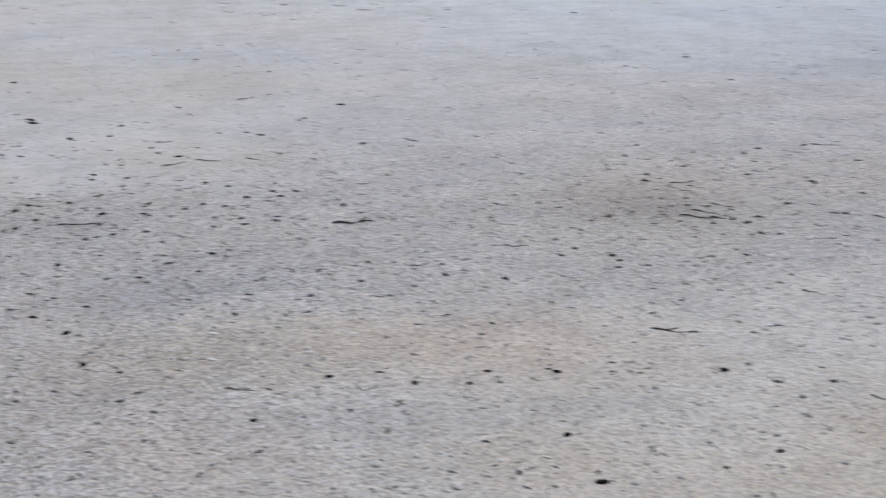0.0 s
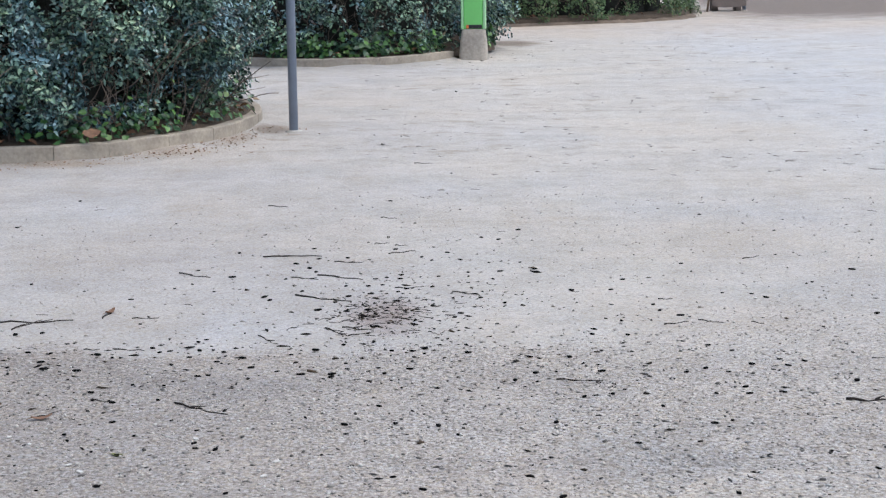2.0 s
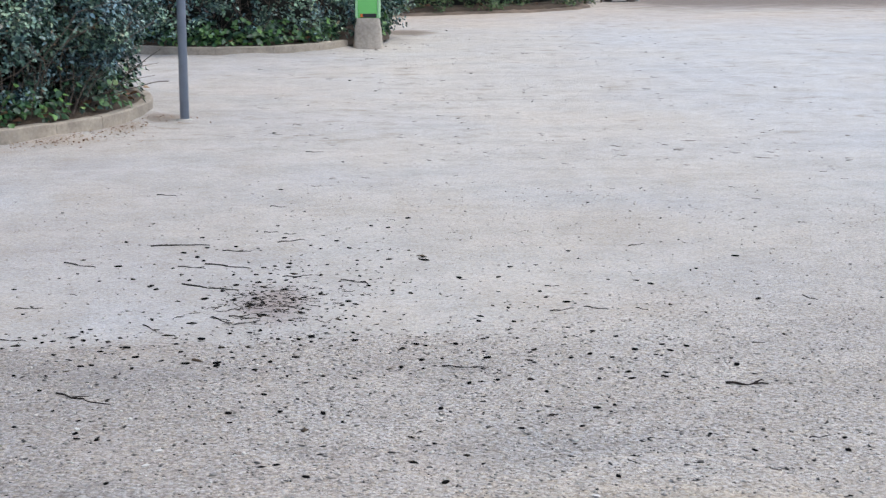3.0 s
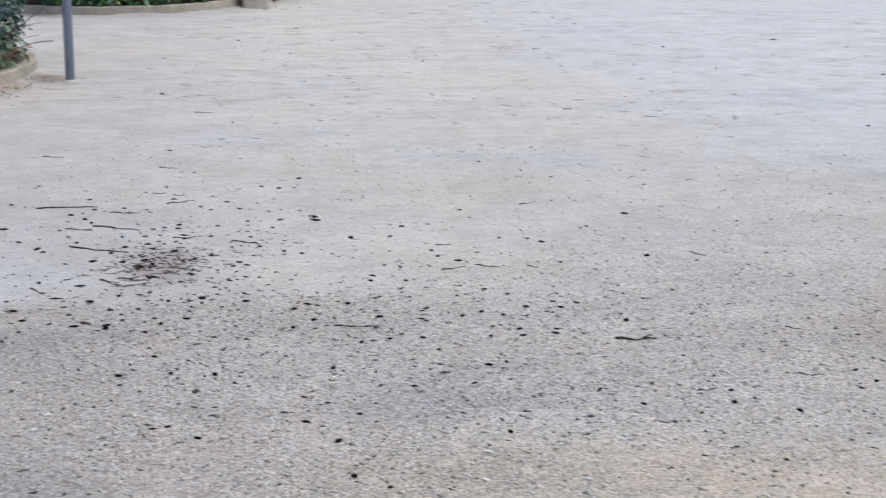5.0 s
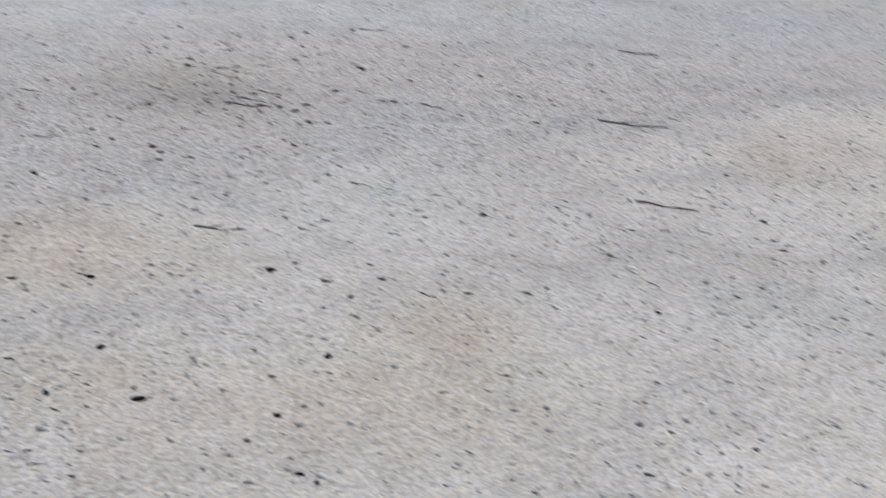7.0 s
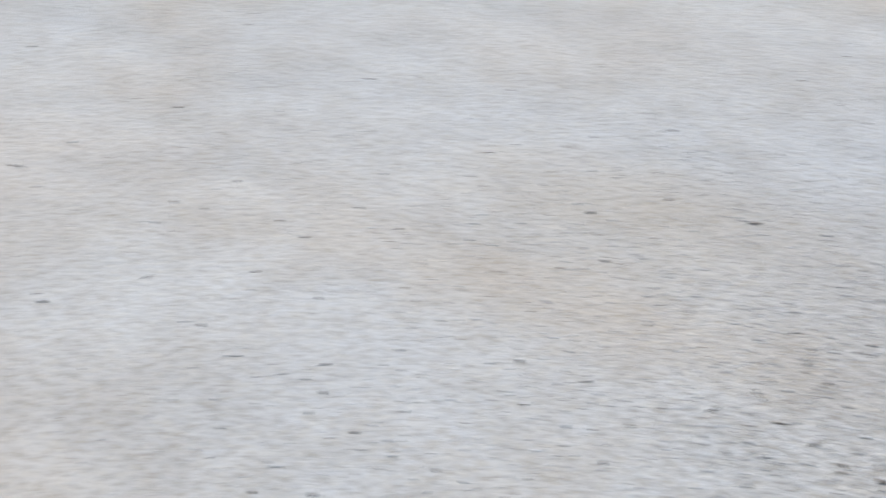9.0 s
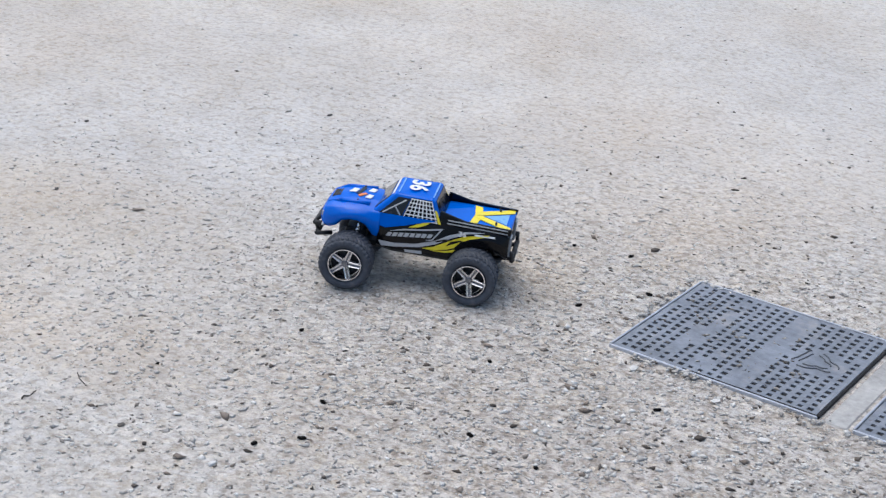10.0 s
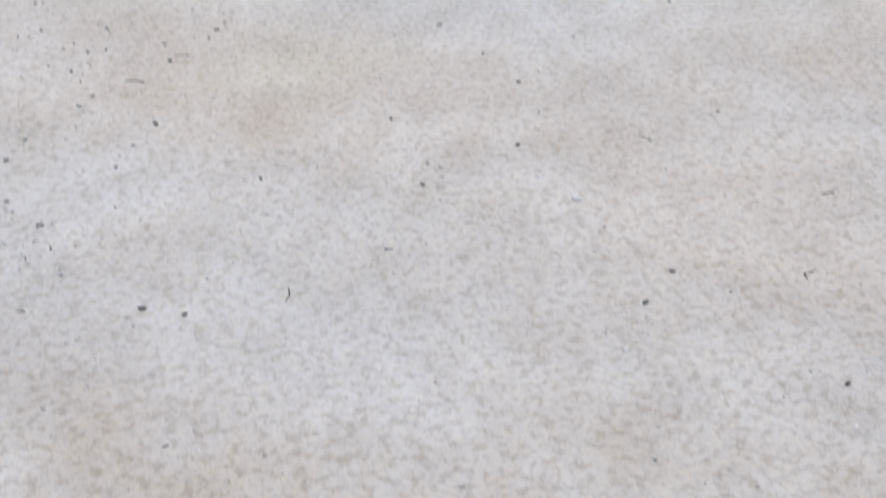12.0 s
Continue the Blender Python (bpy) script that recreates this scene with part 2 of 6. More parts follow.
    # brown crumbled litter under the heap of twigs
    heap = grey(nt, calc(nt, "ADD", ring(-0.31, 5.03, 1.0, 0.45), calc(nt, "MULTIPLY", small, 0.22)), 0.30, 0.12, 0, 0.62)
    base = mix(nt, heap, base, (0.22, 0.165, 0.15))
    # dark brown patch on the ground beside the green pillar
    pillar_brown = grey(nt, calc(nt, "ADD", ring(0.62, 19.5, 1.0, 0.6), calc(nt, "MULTIPLY", mid, 0.35)), 0.62, 0.34, 0, 0.8)
    base = mix(nt, pillar_brown, base, (0.21, 0.165, 0.13))
    # brown patch on the ground at the foot of the post
    post_brown = grey(nt, calc(nt, "ADD", ring(-1.30, 10.40, 1.0, 0.6), calc(nt, "MULTIPLY", noise_tex(nt, 7, 4), 0.12)), 0.26, 0.12, 0, 0.75)
    base = mix(nt, post_brown, base, (0.25, 0.20, 0.16))
    # pebbles: each with its own tone, shade in the gaps painted darker
    vor = node(nt, "ShaderNodeTexVoronoi", Scale=84.0)
    nt.links.new(coords(nt), vor.inputs["Vector"])
    cell = nt.nodes.new("ShaderNodeSeparateColor")
    nt.links.new(vor.outputs["Color"], cell.inputs[0])
    tone = ramp(nt, cell.outputs[0], [(0.0, (0.50, 0.48, 0.46)), (0.07, (0.86, 0.85, 0.83)), (0.5, (1.0, 1.0, 1.0)), (0.9, (1.07, 1.07, 1.06)), (1.0, (1.22, 1.22, 1.20))])
    base = mix(nt, calc(nt, "MULTIPLY", pebbly, 0.6), base, mix(nt, 1.0, base, tone, "MULTIPLY"))
    hue = ramp(nt, cell.outputs[2], [(0.0, (0.97, 1.0, 1.04)), (0.4, (1.0, 1.0, 1.0)), (0.75, (1.01, 1.0, 0.97)), (1.0, (1.04, 1.0, 0.90))])
    base = mix(nt, calc(nt, "ADD", 0.35, calc(nt, "MULTIPLY", pebbly, 0.5)), base, mix(nt, 1.0, base, hue, "MULTIPLY"))
    gaps = calc(nt, "MULTIPLY", grey(nt, vor.outputs["Distance"], 0.42, 0.68), pebbly)
    base = mix(nt, calc(nt, "MULTIPLY", gaps, 0.45), base, times(base, (0.57, 0.54, 0.51)))
    base = mix(nt, calc(nt, "MULTIPLY", grey(nt, fine, 0.42, 0.58, 0.6, 0.0), pebbly), base, times(base, (0.78, 0.76, 0.73)))
    # crumbly crust: pit shade and lit tops painted in as darker and paler tones
    crust = noise_tex(nt, 92, 4, 0.62)
    broken = calc(nt, "MAXIMUM", pebbly, calc(nt, "MULTIPLY", calc(nt, "SUBTRACT", 1.0, north), calc(nt, "SUBTRACT", 0.75, calc(nt, "MULTIPLY", south, 0.42))))
    base = mix(nt, calc(nt, "MULTIPLY", grey(nt, crust, 0.505, 0.40, 0, 0.8), broken), base, times(base, (0.56, 0.535, 0.505)))
    base = mix(nt, calc(nt, "MULTIPLY", grey(nt, crust, 0.53, 0.61, 0, 0.7), broken), base, times(base, (1.10, 1.10, 1.09)))
    # larger lumps round the covers, with the same painted shade and light
    lumps = calc(nt, "MULTIPLY", noise_tex(nt, 44, 5, 0.7), 1.0)
    base = mix(nt, calc(nt, "MULTIPLY", grey(nt, lumps, 0.49, 0.40, 0, 0.75), calc(nt, "MULTIPLY", stony, side)), base, times(base, (0.58, 0.55, 0.52)))
    base = mix(nt, calc(nt, "MULTIPLY", grey(nt, lumps, 0.53, 0.62, 0, 0.8), calc(nt, "MULTIPLY", stony, side)), base, times(base, (1.20, 1.20, 1.20)))
    fleck = calc(nt, "MULTIPLY", grey(nt, noise_tex(nt, 52, 4, 0.65), 0.50, 0.60, 0, 0.72), side)
    base = mix(nt, fleck, base, times(base, (0.76, 0.72, 0.68)))
    base = mix(nt, grey(nt, grit, 0.5, 0.68, 0, 0.22), base, times(base, (1.20, 1.20, 1.19)))
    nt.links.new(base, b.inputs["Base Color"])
    dome = calc(nt, "MULTIPLY", grey(nt, vor.outputs["Distance"], 0.62, 0.10), calc(nt, "MULTIPLY", pebbly, calc(nt, "ADD", 0.3, cell.outputs[1])))
    h = calc(nt, "ADD", calc(nt, "ADD", calc(nt, "MULTIPLY", fine, 0.9), calc(nt, "MULTIPLY", crust, 1.0)), calc(nt, "ADD", calc(nt, "MULTIPLY", grit, 0.4), calc(nt, "MULTIPLY", dome, 0.3)))
    bump(nt, b, calc(nt, "MULTIPLY", h, calc(nt, "ADD", 0.22, calc(nt, "MULTIPLY", pebbly, 0.78))), 1.0, 0.0085)
    return m


def island_material(name, stops, rough=0.8, relief=0.0, sheen=None, patch=None):
    """Many small pieces in one mesh, each with its own tone."""
    m, nt, b = material(name, rough)
    g = nt.nodes.new("ShaderNodeNewGeometry")
    col = ramp(nt, g.outputs["Random Per Island"], stops)
    col = mix(nt, grey(nt, noise_tex(nt, 60, 3), 0.3, 0.7, 0, 0.5), col, mix(nt, 1.0, col, (0.7, 0.7, 0.7), "MULTIPLY"))
    if patch:
        col = mix(nt, grey(nt, noise_tex(nt, 3.0, 3), 0.42, 0.62), mix(nt, 1.0, col, patch[0], "MULTIPLY"), mix(nt, 1.0, col, patch[1], "MULTIPLY"))
    nt.links.new(col, b.inputs["Base Color"])
    if sheen:
        b.inputs["Specular IOR Level"].default_value = sheen
    if relief:
        bump(nt, b, noise_tex(nt, 300, 3), 0.5, relief)
    return m


M_GROUND = ground_material()
M_GRAVEL = island_material("gravel_grains", [(0.0, (0.05, 0.046, 0.043)), (0.06, (0.14, 0.13, 0.12)), (0.13, (0.37, 0.345, 0.315)), (0.6, (0.49, 0.435, 0.395)), (0.93, (0.56, 0.535, 0.495)), (1.0, (0.68, 0.66, 0.63))], 0.85)
M_GRAVEL_PALE = island_material("pale_gravel_grains", [(0.0, (0.10, 0.082, 0.07)), (0.05, (0.28, 0.245, 0.21)), (0.12, (0.44, 0.41, 0.375)), (0.5, (0.52, 0.49, 0.455)), (0.85, (0.62, 0.595, 0.56)), (1.0, (0.74, 0.72, 0.69))], 0.85)
M_CRUMB = island_material("earth_crumbs", [(0.0, (0.05, 0.042, 0.036)), (0.5, (0.14, 0.112, 0.09)), (1.0, (0.30, 0.245, 0.20))], 0.9)
M_FLECK = island_material("grit_and_gap_shade", [(0.0, (0.03, 0.028, 0.027)), (0.4, (0.09, 0.083, 0.077)), (0.8, (0.17, 0.155, 0.14)), (1.0, (0.25, 0.22, 0.19))], 0.9)
M_MUD = island_material("dried_mud", [(0.0, (0.06, 0.055, 0.05)), (0.4, (0.20, 0.18, 0.16)), (1.0, (0.42, 0.385, 0.345))], 0.95)
M_DEBRIS = island_material("dark_litter", [(0.0, (0.008, 0.007, 0.007)), (0.6, (0.018, 0.016, 0.014)), (0.9, (0.05, 0.04, 0.03)), (1.0, (0.11, 0.08, 0.055))], 0.9, sheen=0.1)
M_LEAF = island_material("hedge_leaf", [(0.0, (0.006, 0.019, 0.018)), (0.34, (0.020, 0.050, 0.045)), (0.56, (0.12, 0.215, 0.19)), (0.85, (0.33, 0.47, 0.43)), (0.955, (0.36, 0.47, 0.35)), (0.985, (0.40, 0.42, 0.36)), (1.0, (0.22, 0.12, 0.07))], 0.34, sheen=0.5, patch=((1.02, 1.08, 0.84), (0.95, 1.04, 1.34)))
M_LEAF_FAR = island_material("far_hedge_leaf", [(0.0, (0.030, 0.065, 0.026)), (0.5, (0.075, 0.15, 0.050)), (0.9, (0.14, 0.22, 0.075)), (1.0, (0.24, 0.23, 0.12))], 0.5)
M_IVY = island_material("ivy_leaf", [(0.0, (0.014, 0.045, 0.024)), (0.4, (0.030, 0.085, 0.034)), (0.75, (0.075, 0.175, 0.050)), (0.93, (0.16, 0.31, 0.08)), (1.0, (0.30, 0.40, 0.16))], 0.36, sheen=0.5)
M_SPRIG = plain("reddish_twigs", (0.26, 0.185, 0.15), 0.85, vary=0.4, scale=30)
M_BENCH = plain("pinkish_concrete", (0.21, 0.17, 0.15), 0.85, vary=0.2, scale=8, relief=0.004)
M_DRY = island_material("dry_leaf", [(0.0, (0.16, 0.08, 0.045)), (0.6, (0.26, 0.14, 0.08)), (1.0, (0.42, 0.32, 0.20))], 0.8)
M_DEAD_LEAF = plain("dead_brown_leaf", (0.21, 0.115, 0.07), 0.75, vary=0.4, scale=40, relief=0.002)
M_OLIVE_LEAF = plain("olive_leaf", (0.17, 0.18, 0.06), 0.6, vary=0.3, scale=40, relief=0.002)
M_CORE = plain("hedge_inner_shade", (0.010, 0.011, 0.008), 0.95, vary=0.6, scale=14, relief=0.03)
M_EARTH = plain("bare_earth", (0.19, 0.145, 0.11), 0.95, vary=0.6, scale=5, relief=0.02)
M_SOIL = plain("bed_soil", (0.09, 0.065, 0.045), 0.95, vary=0.4, scale=18, relief=0.02)
M_BARK = plain("twig_bark", (0.15, 0.118, 0.095), 0.85, vary=0.35, scale=40, relief=0.002)
M_TWIG = plain("weathered_twig", (0.034, 0.028, 0.025), 0.9, vary=0.6, scale=60, relief=0.002, spec=0.1)
M_POD_DUSTY = plain("dusty_pod", (0.10, 0.088, 0.078), 0.9, vary=0.5, scale=120, relief=0.002)
M_POD = plain("blackened_pod", (0.006, 0.0055, 0.0055), 0.95, vary=0.5, scale=120, relief=0.002, spec=0.05)
M_WHITE_STONE = plain("white_stone", (0.58, 0.56, 0.53), 0.8, vary=0.2, scale=60, relief=0.002)
M_KERB = plain("kerb_concrete", (0.37, 0.32, 0.26), 0.9, vary=0.36, scale=7, relief=0.006, dust=0.3)
M_CONCRETE = plain("pale_concrete", (0.42, 0.40, 0.37), 0.9, vary=0.2, scale=9, relief=0.004)
M_STAINED = plain("stained_concrete", (0.41, 0.365, 0.315), 0.9, vary=0.38, scale=6, relief=0.004)
M_CLOD = island_material("trodden_clods", [(0.0, (0.24, 0.205, 0.18)), (0.3, (0.36, 0.325, 0.295)), (1.0, (0.50, 0.47, 0.445))], 0.95)
M_GREY_CONCRETE = plain("grey_concrete", (0.37, 0.36, 0.345), 0.9, vary=0.35, scale=14, relief=0.004, dust=0.4)
M_POST = plain("grey_painted_steel", (0.24, 0.285, 0.37), 0.45, 0.0, vary=0.12, scale=12, relief=0.001)
M_GREEN = plain("green_paint", (0.20, 0.60, 0.17), 0.45, vary=0.06, scale=6)
M_PALE_GREEN = plain("pale_green_paint", (0.38, 0.66, 0.36), 0.45, vary=0.06, scale=6)
M_BLACK_LABEL = plain("black_label", (0.02, 0.02, 0.022), 0.5, vary=0.2)
M_ORANGE = plain("orange_label", (0.75, 0.20, 0.05), 0.5, vary=0.1)
M_IRON = plain("worn_cast_iron", (0.205, 0.222, 0.255), 0.6, 0.35, vary=0.40, scale=9, relief=0.003, dust=0.45)
M_IRON_RIM = plain("bright_worn_rim", (0.44, 0.46, 0.51), 0.5, 0.4, vary=0.2, scale=30, relief=0.001)
M_GROOVE = plain("iron_groove", (0.085, 0.092, 0.105), 0.7, 0.2, vary=0.4, scale=40)
M_DIRT = plain("packed_dirt", (0.014, 0.0135, 0.0135), 0.95, vary=0.5, scale=90)
M_RUBBER = plain("dusty_rubber", (0.066, 0.073, 0.090), 0.85, vary=0.35, scale=25, relief=0.001, spec=0.3, dust=0.12)
M_RIM = plain("smoked_chrome", (0.22, 0.23, 0.26), 0.3, 0.9, vary=0.15, scale=30)
M_CHROME = plain("chrome", (0.72, 0.72, 0.74), 0.18, 1.0, vary=0.08, scale=30)
M_BLUE = plain("glossy_blue_paint", (0.0, 0.115, 0.60), 0.3, vary=0.10, scale=14, coat=0.55, spec=0.0)
M_BODY_BLACK = plain("glossy_black_paint", (0.003, 0.003, 0.004), 0.12, vary=0.3, scale=14, coat=0.0, spec=0.25)
M_YELLOW = plain("yellow_decal", (0.80, 0.66, 0.02), 0.4, vary=0.08, scale=20)
M_WHITE = plain("white_decal", (0.78, 0.78, 0.78), 0.4, vary=0.08, scale=20)
M_SILVER = plain("silver_decal", (0.42, 0.43, 0.45), 0.4, 0.2, vary=0.12, scale=20)
M_PALE_BLUE = plain("pale_blue_decal", (0.16, 0.38, 0.80), 0.35, vary=0.1, scale=20)
M_GLASS = plain("smoked_window", (0.012, 0.014, 0.018), 0.2, vary=0.2, scale=20, spec=0.4)
M_PLASTIC = plain("black_plastic", (0.018, 0.018, 0.02), 0.6, vary=0.3, scale=30)
M_SCREEN = plain("tinted_windscreen", (0.02, 0.023, 0.028), 0.15, vary=0.5, scale=40, coat=0.5)
M_HEADLAMP = plain("headlamp_lens", (0.25, 0.27, 0.30), 0.12, vary=0.1, coat=0.6)

# ---------------- building helpers ----------------
def mesh_object(name, bm, mat, smooth=False):
    me = bpy.data.meshes.new(name)
    bm.normal_update()
    bm.to_mesh(me)
    bm.free()
    for x in (mat if isinstance(mat, (list, tuple)) else [mat]):
        me.materials.append(x)
    if smooth:
        me.shade_smooth()
    return new(name, me)


def part(name, bm, mat, parent, label="", m=None, smooth=False):
    ob = mesh_object(name, bm, mat, smooth)
    ob.parent = parent
    if m is not None:
        ob.matrix_basis = m
    if label:
        ob["label"] = label
    return ob


def soup(name, verts, faces, mat, smooth=False):
    """One mesh out of arrays: verts (n, 3), faces (k, 3 or 4)."""
    me = bpy.data.meshes.new(name)
    n, k, w = len(verts), len(faces), faces.shape[1]
    me.vertices.add(n)
    me.vertices.foreach_set("co", np.ascontiguousarray(verts, dtype=np.float32).ravel())
    me.loops.add(k * w)
    me.loops.foreach_set("vertex_index", np.ascontiguousarray(faces, dtype=np.int32).ravel())
    me.polygons.add(k)
    me.polygons.foreach_set("loop_start", np.arange(0, k * w, w, dtype=np.int32))
    me.polygons.foreach_set("loop_total", np.full(k, w, dtype=np.int32))
    me.materials.append(mat)
    me.update(calc_edges=True)
    me.validate()
    if smooth:
        me.shade_smooth()
    return new(name, me)


def box(bm, sx, sy, sz, m=Matrix(), bevel=0.0, seg=1):
    r = bmesh.ops.create_cube(bm, size=1, matrix=m @ Matrix.Diagonal((sx, sy, sz, 1)))
    if bevel:
        es = list({e for v in r["verts"] for e in v.link_edges})
        bmesh.ops.bevel(bm, geom=es, offset=bevel, segments=seg, affect="EDGES", profile=0.6)


def tube(bm, a, b, r1, r2=None, seg=8, caps=True):
    a, b = Vector(a), Vector(b)
    d = b - a
    m = Matrix.Translation((a + b) / 2) @ d.to_track_quat("Z", "Y").to_matrix().to_4x4()
    bmesh.ops.create_cone(bm, cap_ends=caps, segments=seg, radius1=r1, radius2=r1 if r2 is None else r2, depth=d.length, matrix=m)


def lathe(bm, prof, seg=32, axis="Y", closed=False):
    """Revolve (radius, height) pairs about an axis."""
    rings = []
    for r, h in prof:
        ring = []
        for k in range(seg):
            a = 2 * math.pi * k / seg
            p = (r * math.cos(a), h, r * math.sin(a)) if axis == "Y" else (r * math.cos(a), r * math.sin(a), h)
            ring.append(bm.verts.new(p))
        rings.append(ring)
    pairs = list(zip(rings, rings[1:])) + ([(rings[-1], rings[0])] if closed else [])
    for p, q in pairs:
        for k in range(seg):
            bm.faces.new((p[k], p[(k + 1) % seg], q[(k + 1) % seg], q[k]))
    bmesh.ops.recalc_face_normals(bm, faces=bm.faces)
    return rings


def plate(bm, pts, depth, way):
    """A thin solid plate out of a flat outline, thickened along a direction."""
    way = Vector(way).normalized() * depth
    lo = [bm.verts.new(Vector(p)) for p in pts]
    hi = [bm.verts.new(Vector(p) + way) for p in pts]
    bm.faces.new(lo)
    bm.faces.new(hi)
    for k in range(len(pts)):
        j = (k + 1) % len(pts)
        bm.faces.new((lo[k], lo[j], hi[j], hi[k]))
    bmesh.ops.recalc_face_normals(bm, faces=bm.faces)


def empty(name, m, **tags):
    ob = new(name)
    ob.empty_display_size = 0.1
    ob.matrix_basis = m
    return tagged(ob, **tags)


rng = np.random.default_rng(7)
WAVES = [(rng.uniform(0, 2 * math.pi), rng.uniform(0, 2 * math.pi), 2 * math.pi / w, a) for w, a in
         ((4.1, 0.0008), (3.0, 0.0008), (2.2, 0.0008), (1.6, 0.0008), (1.1, 0.0008), (0.8, 0.0008), (0.55, 0.0008), (0.4, 0.0010), (0.3, 0.0010), (0.22, 0.0009))]
COVER = (0.0, -2.95)


def gz(x, y):
    """Height of the ground: a level place with faint undulations, dead level round the access covers."""
    z = 0.0
    for head, ph, k, a in WAVES:
        z = z + a * np.sin(k * (x * math.cos(head) + y * math.sin(head)) + ph)
    d = (x - COVER[0]) ** 2 + (y - COVER[1]) ** 2
    return z * (1 - np.exp(-d / 0.5)) * np.exp(-np.maximum(0, np.hypot(x, y) - 14) / 8)


# ---------------- the ground ----------------
def spread(a, b, step, far):
    inner = np.arange(a, b + step / 2, step)
    out = step * 1.35 ** np.arange(1, 60)
    out = np.cumsum(out)
    out = np.append(out[out < far], far)
    return np.concatenate([(a - out)[::-1], inner, b + out])


gx, gy = spread(-3.5, 6, 0.04, 2500), spread(-6, 11.5, 0.04, 2500)
GX, GY = np.meshgrid(gx, gy)
GZ = gz(GX, GY)
nx, ny = len(gx), len(gy)
idx = np.arange(nx * ny).reshape(ny, nx)
quads = np.stack([idx[:-1, :-1], idx[:-1, 1:], idx[1:, 1:], idx[1:, :-1]], -1).reshape(-1, 4)
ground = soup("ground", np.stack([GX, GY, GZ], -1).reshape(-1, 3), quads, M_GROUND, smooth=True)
tagged(ground, "pale compacted sandy gravel ground of a park", "ground", kind="structure")

# ---------------- loose gravel and fine litter ----------------
def sector(n, cx, cy, r0, r1, a0, a1):
    """Even random places in a ring sector; angles in degrees clockwise from +y."""
    r = np.sqrt(rng.uniform(r0 * r0, r1 * r1, n))
    a = np.radians(rng.uniform(a0, a1, n))
    return cx + r * np.sin(a), cy + r * np.cos(a)


def wobble(x, y):
    return 0.16 * np.sin(2.1 * x + 0.6) + 0.10 * np.sin(5.3 * x + 1.9 * y) + 0.06 * np.sin(11.0 * x - 3.0 * y)


def gravelly(x, y):
    """How much loose gravel lies at a place: much on the near side of the swept sand, little beyond."""
    edge = 4.54 + wobble(x, y) + np.clip(x - 0.5, 0, 3) * 0.25
    north = 1 / (1 + np.exp((y - edge) / (0.07 + 0.25 * np.clip(x - 0.2, 0, 2))))
    patch = 0.5 + 0.5 * np.sin(1.7 * x + 0.9 * y + 1.0) * np.sin(1.3 * y - 0.8 * x)
    return np.where(y > 0.3, 0.10 + 0.90 * north * (0.55 + 0.45 * patch), 0.45 + 0.5 * patch)


ROCK_V = np.array([(1, 0, 0), (-1, 0, 0), (0, 1, 0), (0, -1, 0), (0, 0, 1), (0, 0, -1)], float)
ROCK_F = np.array([(0, 2, 4), (2, 1, 4), (1, 3, 4), (3, 0, 4), (2, 0, 5), (1, 2, 5), (3, 1, 5), (0, 3, 5)])


def grains(name, x, y, size, flat, mat, long=1.0, rise=0.2):
    """Many small angular grains, half sunk in the ground, as one mesh."""
    n = len(x)
    v = np.repeat(ROCK_V[None], n, 0) * rng.uniform(0.65, 1.25, (n, 6, 1))
    v = v + rng.normal(0, 0.26, v.shape)
    v[:, :, 0] *= size[:, None] * 0.5 * long
    v[:, :, 1] *= size[:, None] * 0.5 * rng.uniform(0.6, 1.0, (n, 1))
    v[:, :, 2] *= size[:, None] * 0.5 * flat
    a = rng.uniform(0, 2 * math.pi, (n, 1))
    c, s = np.cos(a), np.sin(a)
    px = v[:, :, 0] * c - v[:, :, 1] * s + x[:, None]
    py = v[:, :, 0] * s + v[:, :, 1] * c + y[:, None]
    pz = v[:, :, 2] + (gz(x, y) + size * flat * rise)[:, None]
    verts = np.stack([px, py, pz], -1).reshape(-1, 3)
    faces = (ROCK_F[None] + 6 * np.arange(n)[:, None, None]).reshape(-1, 3)
    return soup(name, verts, faces, mat)


def keep(x, y, chance):
    k = rng.uniform(0, 1, len(x)) < chance
    return x[k], y[k]


def clear(x, y):
    """Leave out what would lie on the access covers."""
    u, v = (x - 0.343) * -0.989 + (y + 2.803) * 0.150, (x - 0.343) * -0.150 + (y + 2.803) * -0.989
    k = ~((u > -0.01) & (u < 0.87) & (v > -0.01) & (v < 0.365))
    return x[k], y[k]


NX, NY = sector(60000, 0, 0, 1.7, 5.2, -19, 100)
NX, NY = keep(NX, NY, gravelly(NX, NY) * np.where((NX > 0.7) & (NY < 3.2), 0.6, 1.0) * np.clip((100 - np.degrees(np.arctan2(NX, NY))) / 42, 0, 1))
MX, MY = sector(26000, 0, 0, 5.2, 7.6, -19, 75)
MX, MY = keep(MX, MY, 0.12 + 0.6 * gravelly(MX, MY))
NX, NY = np.concatenate([NX, MX]), np.concatenate([NY, MY])
gravel = grains("gravel", NX, NY, np.clip(rng.lognormal(math.log(0.0072), 0.45, len(NX)), 0.003, 0.015), 0.6, M_GRAVEL)
# dark flecks: some grit, some standing in for shaded gaps between grains
FX, FY = sector(11000, 0, 0, 1.8, 6.4, -19, 80)
FX, FY = keep(FX, FY, np.clip(gravelly(FX, FY) - 0.12, 0.02, 1) * np.clip(1.05 - 0.36 * FX, 0.18, 0.9))
flecks = grains("dark_flecks", FX, FY, np.clip(rng.lognormal(math.log(0.0078), 0.35, len(FX)), 0.004, 0.016), 0.35, M_FLECK, 1.5)
tagged(flecks, "small dark grit, and flecks standing in for shaded gaps, among grey gravel", "grit", kind="stuff")
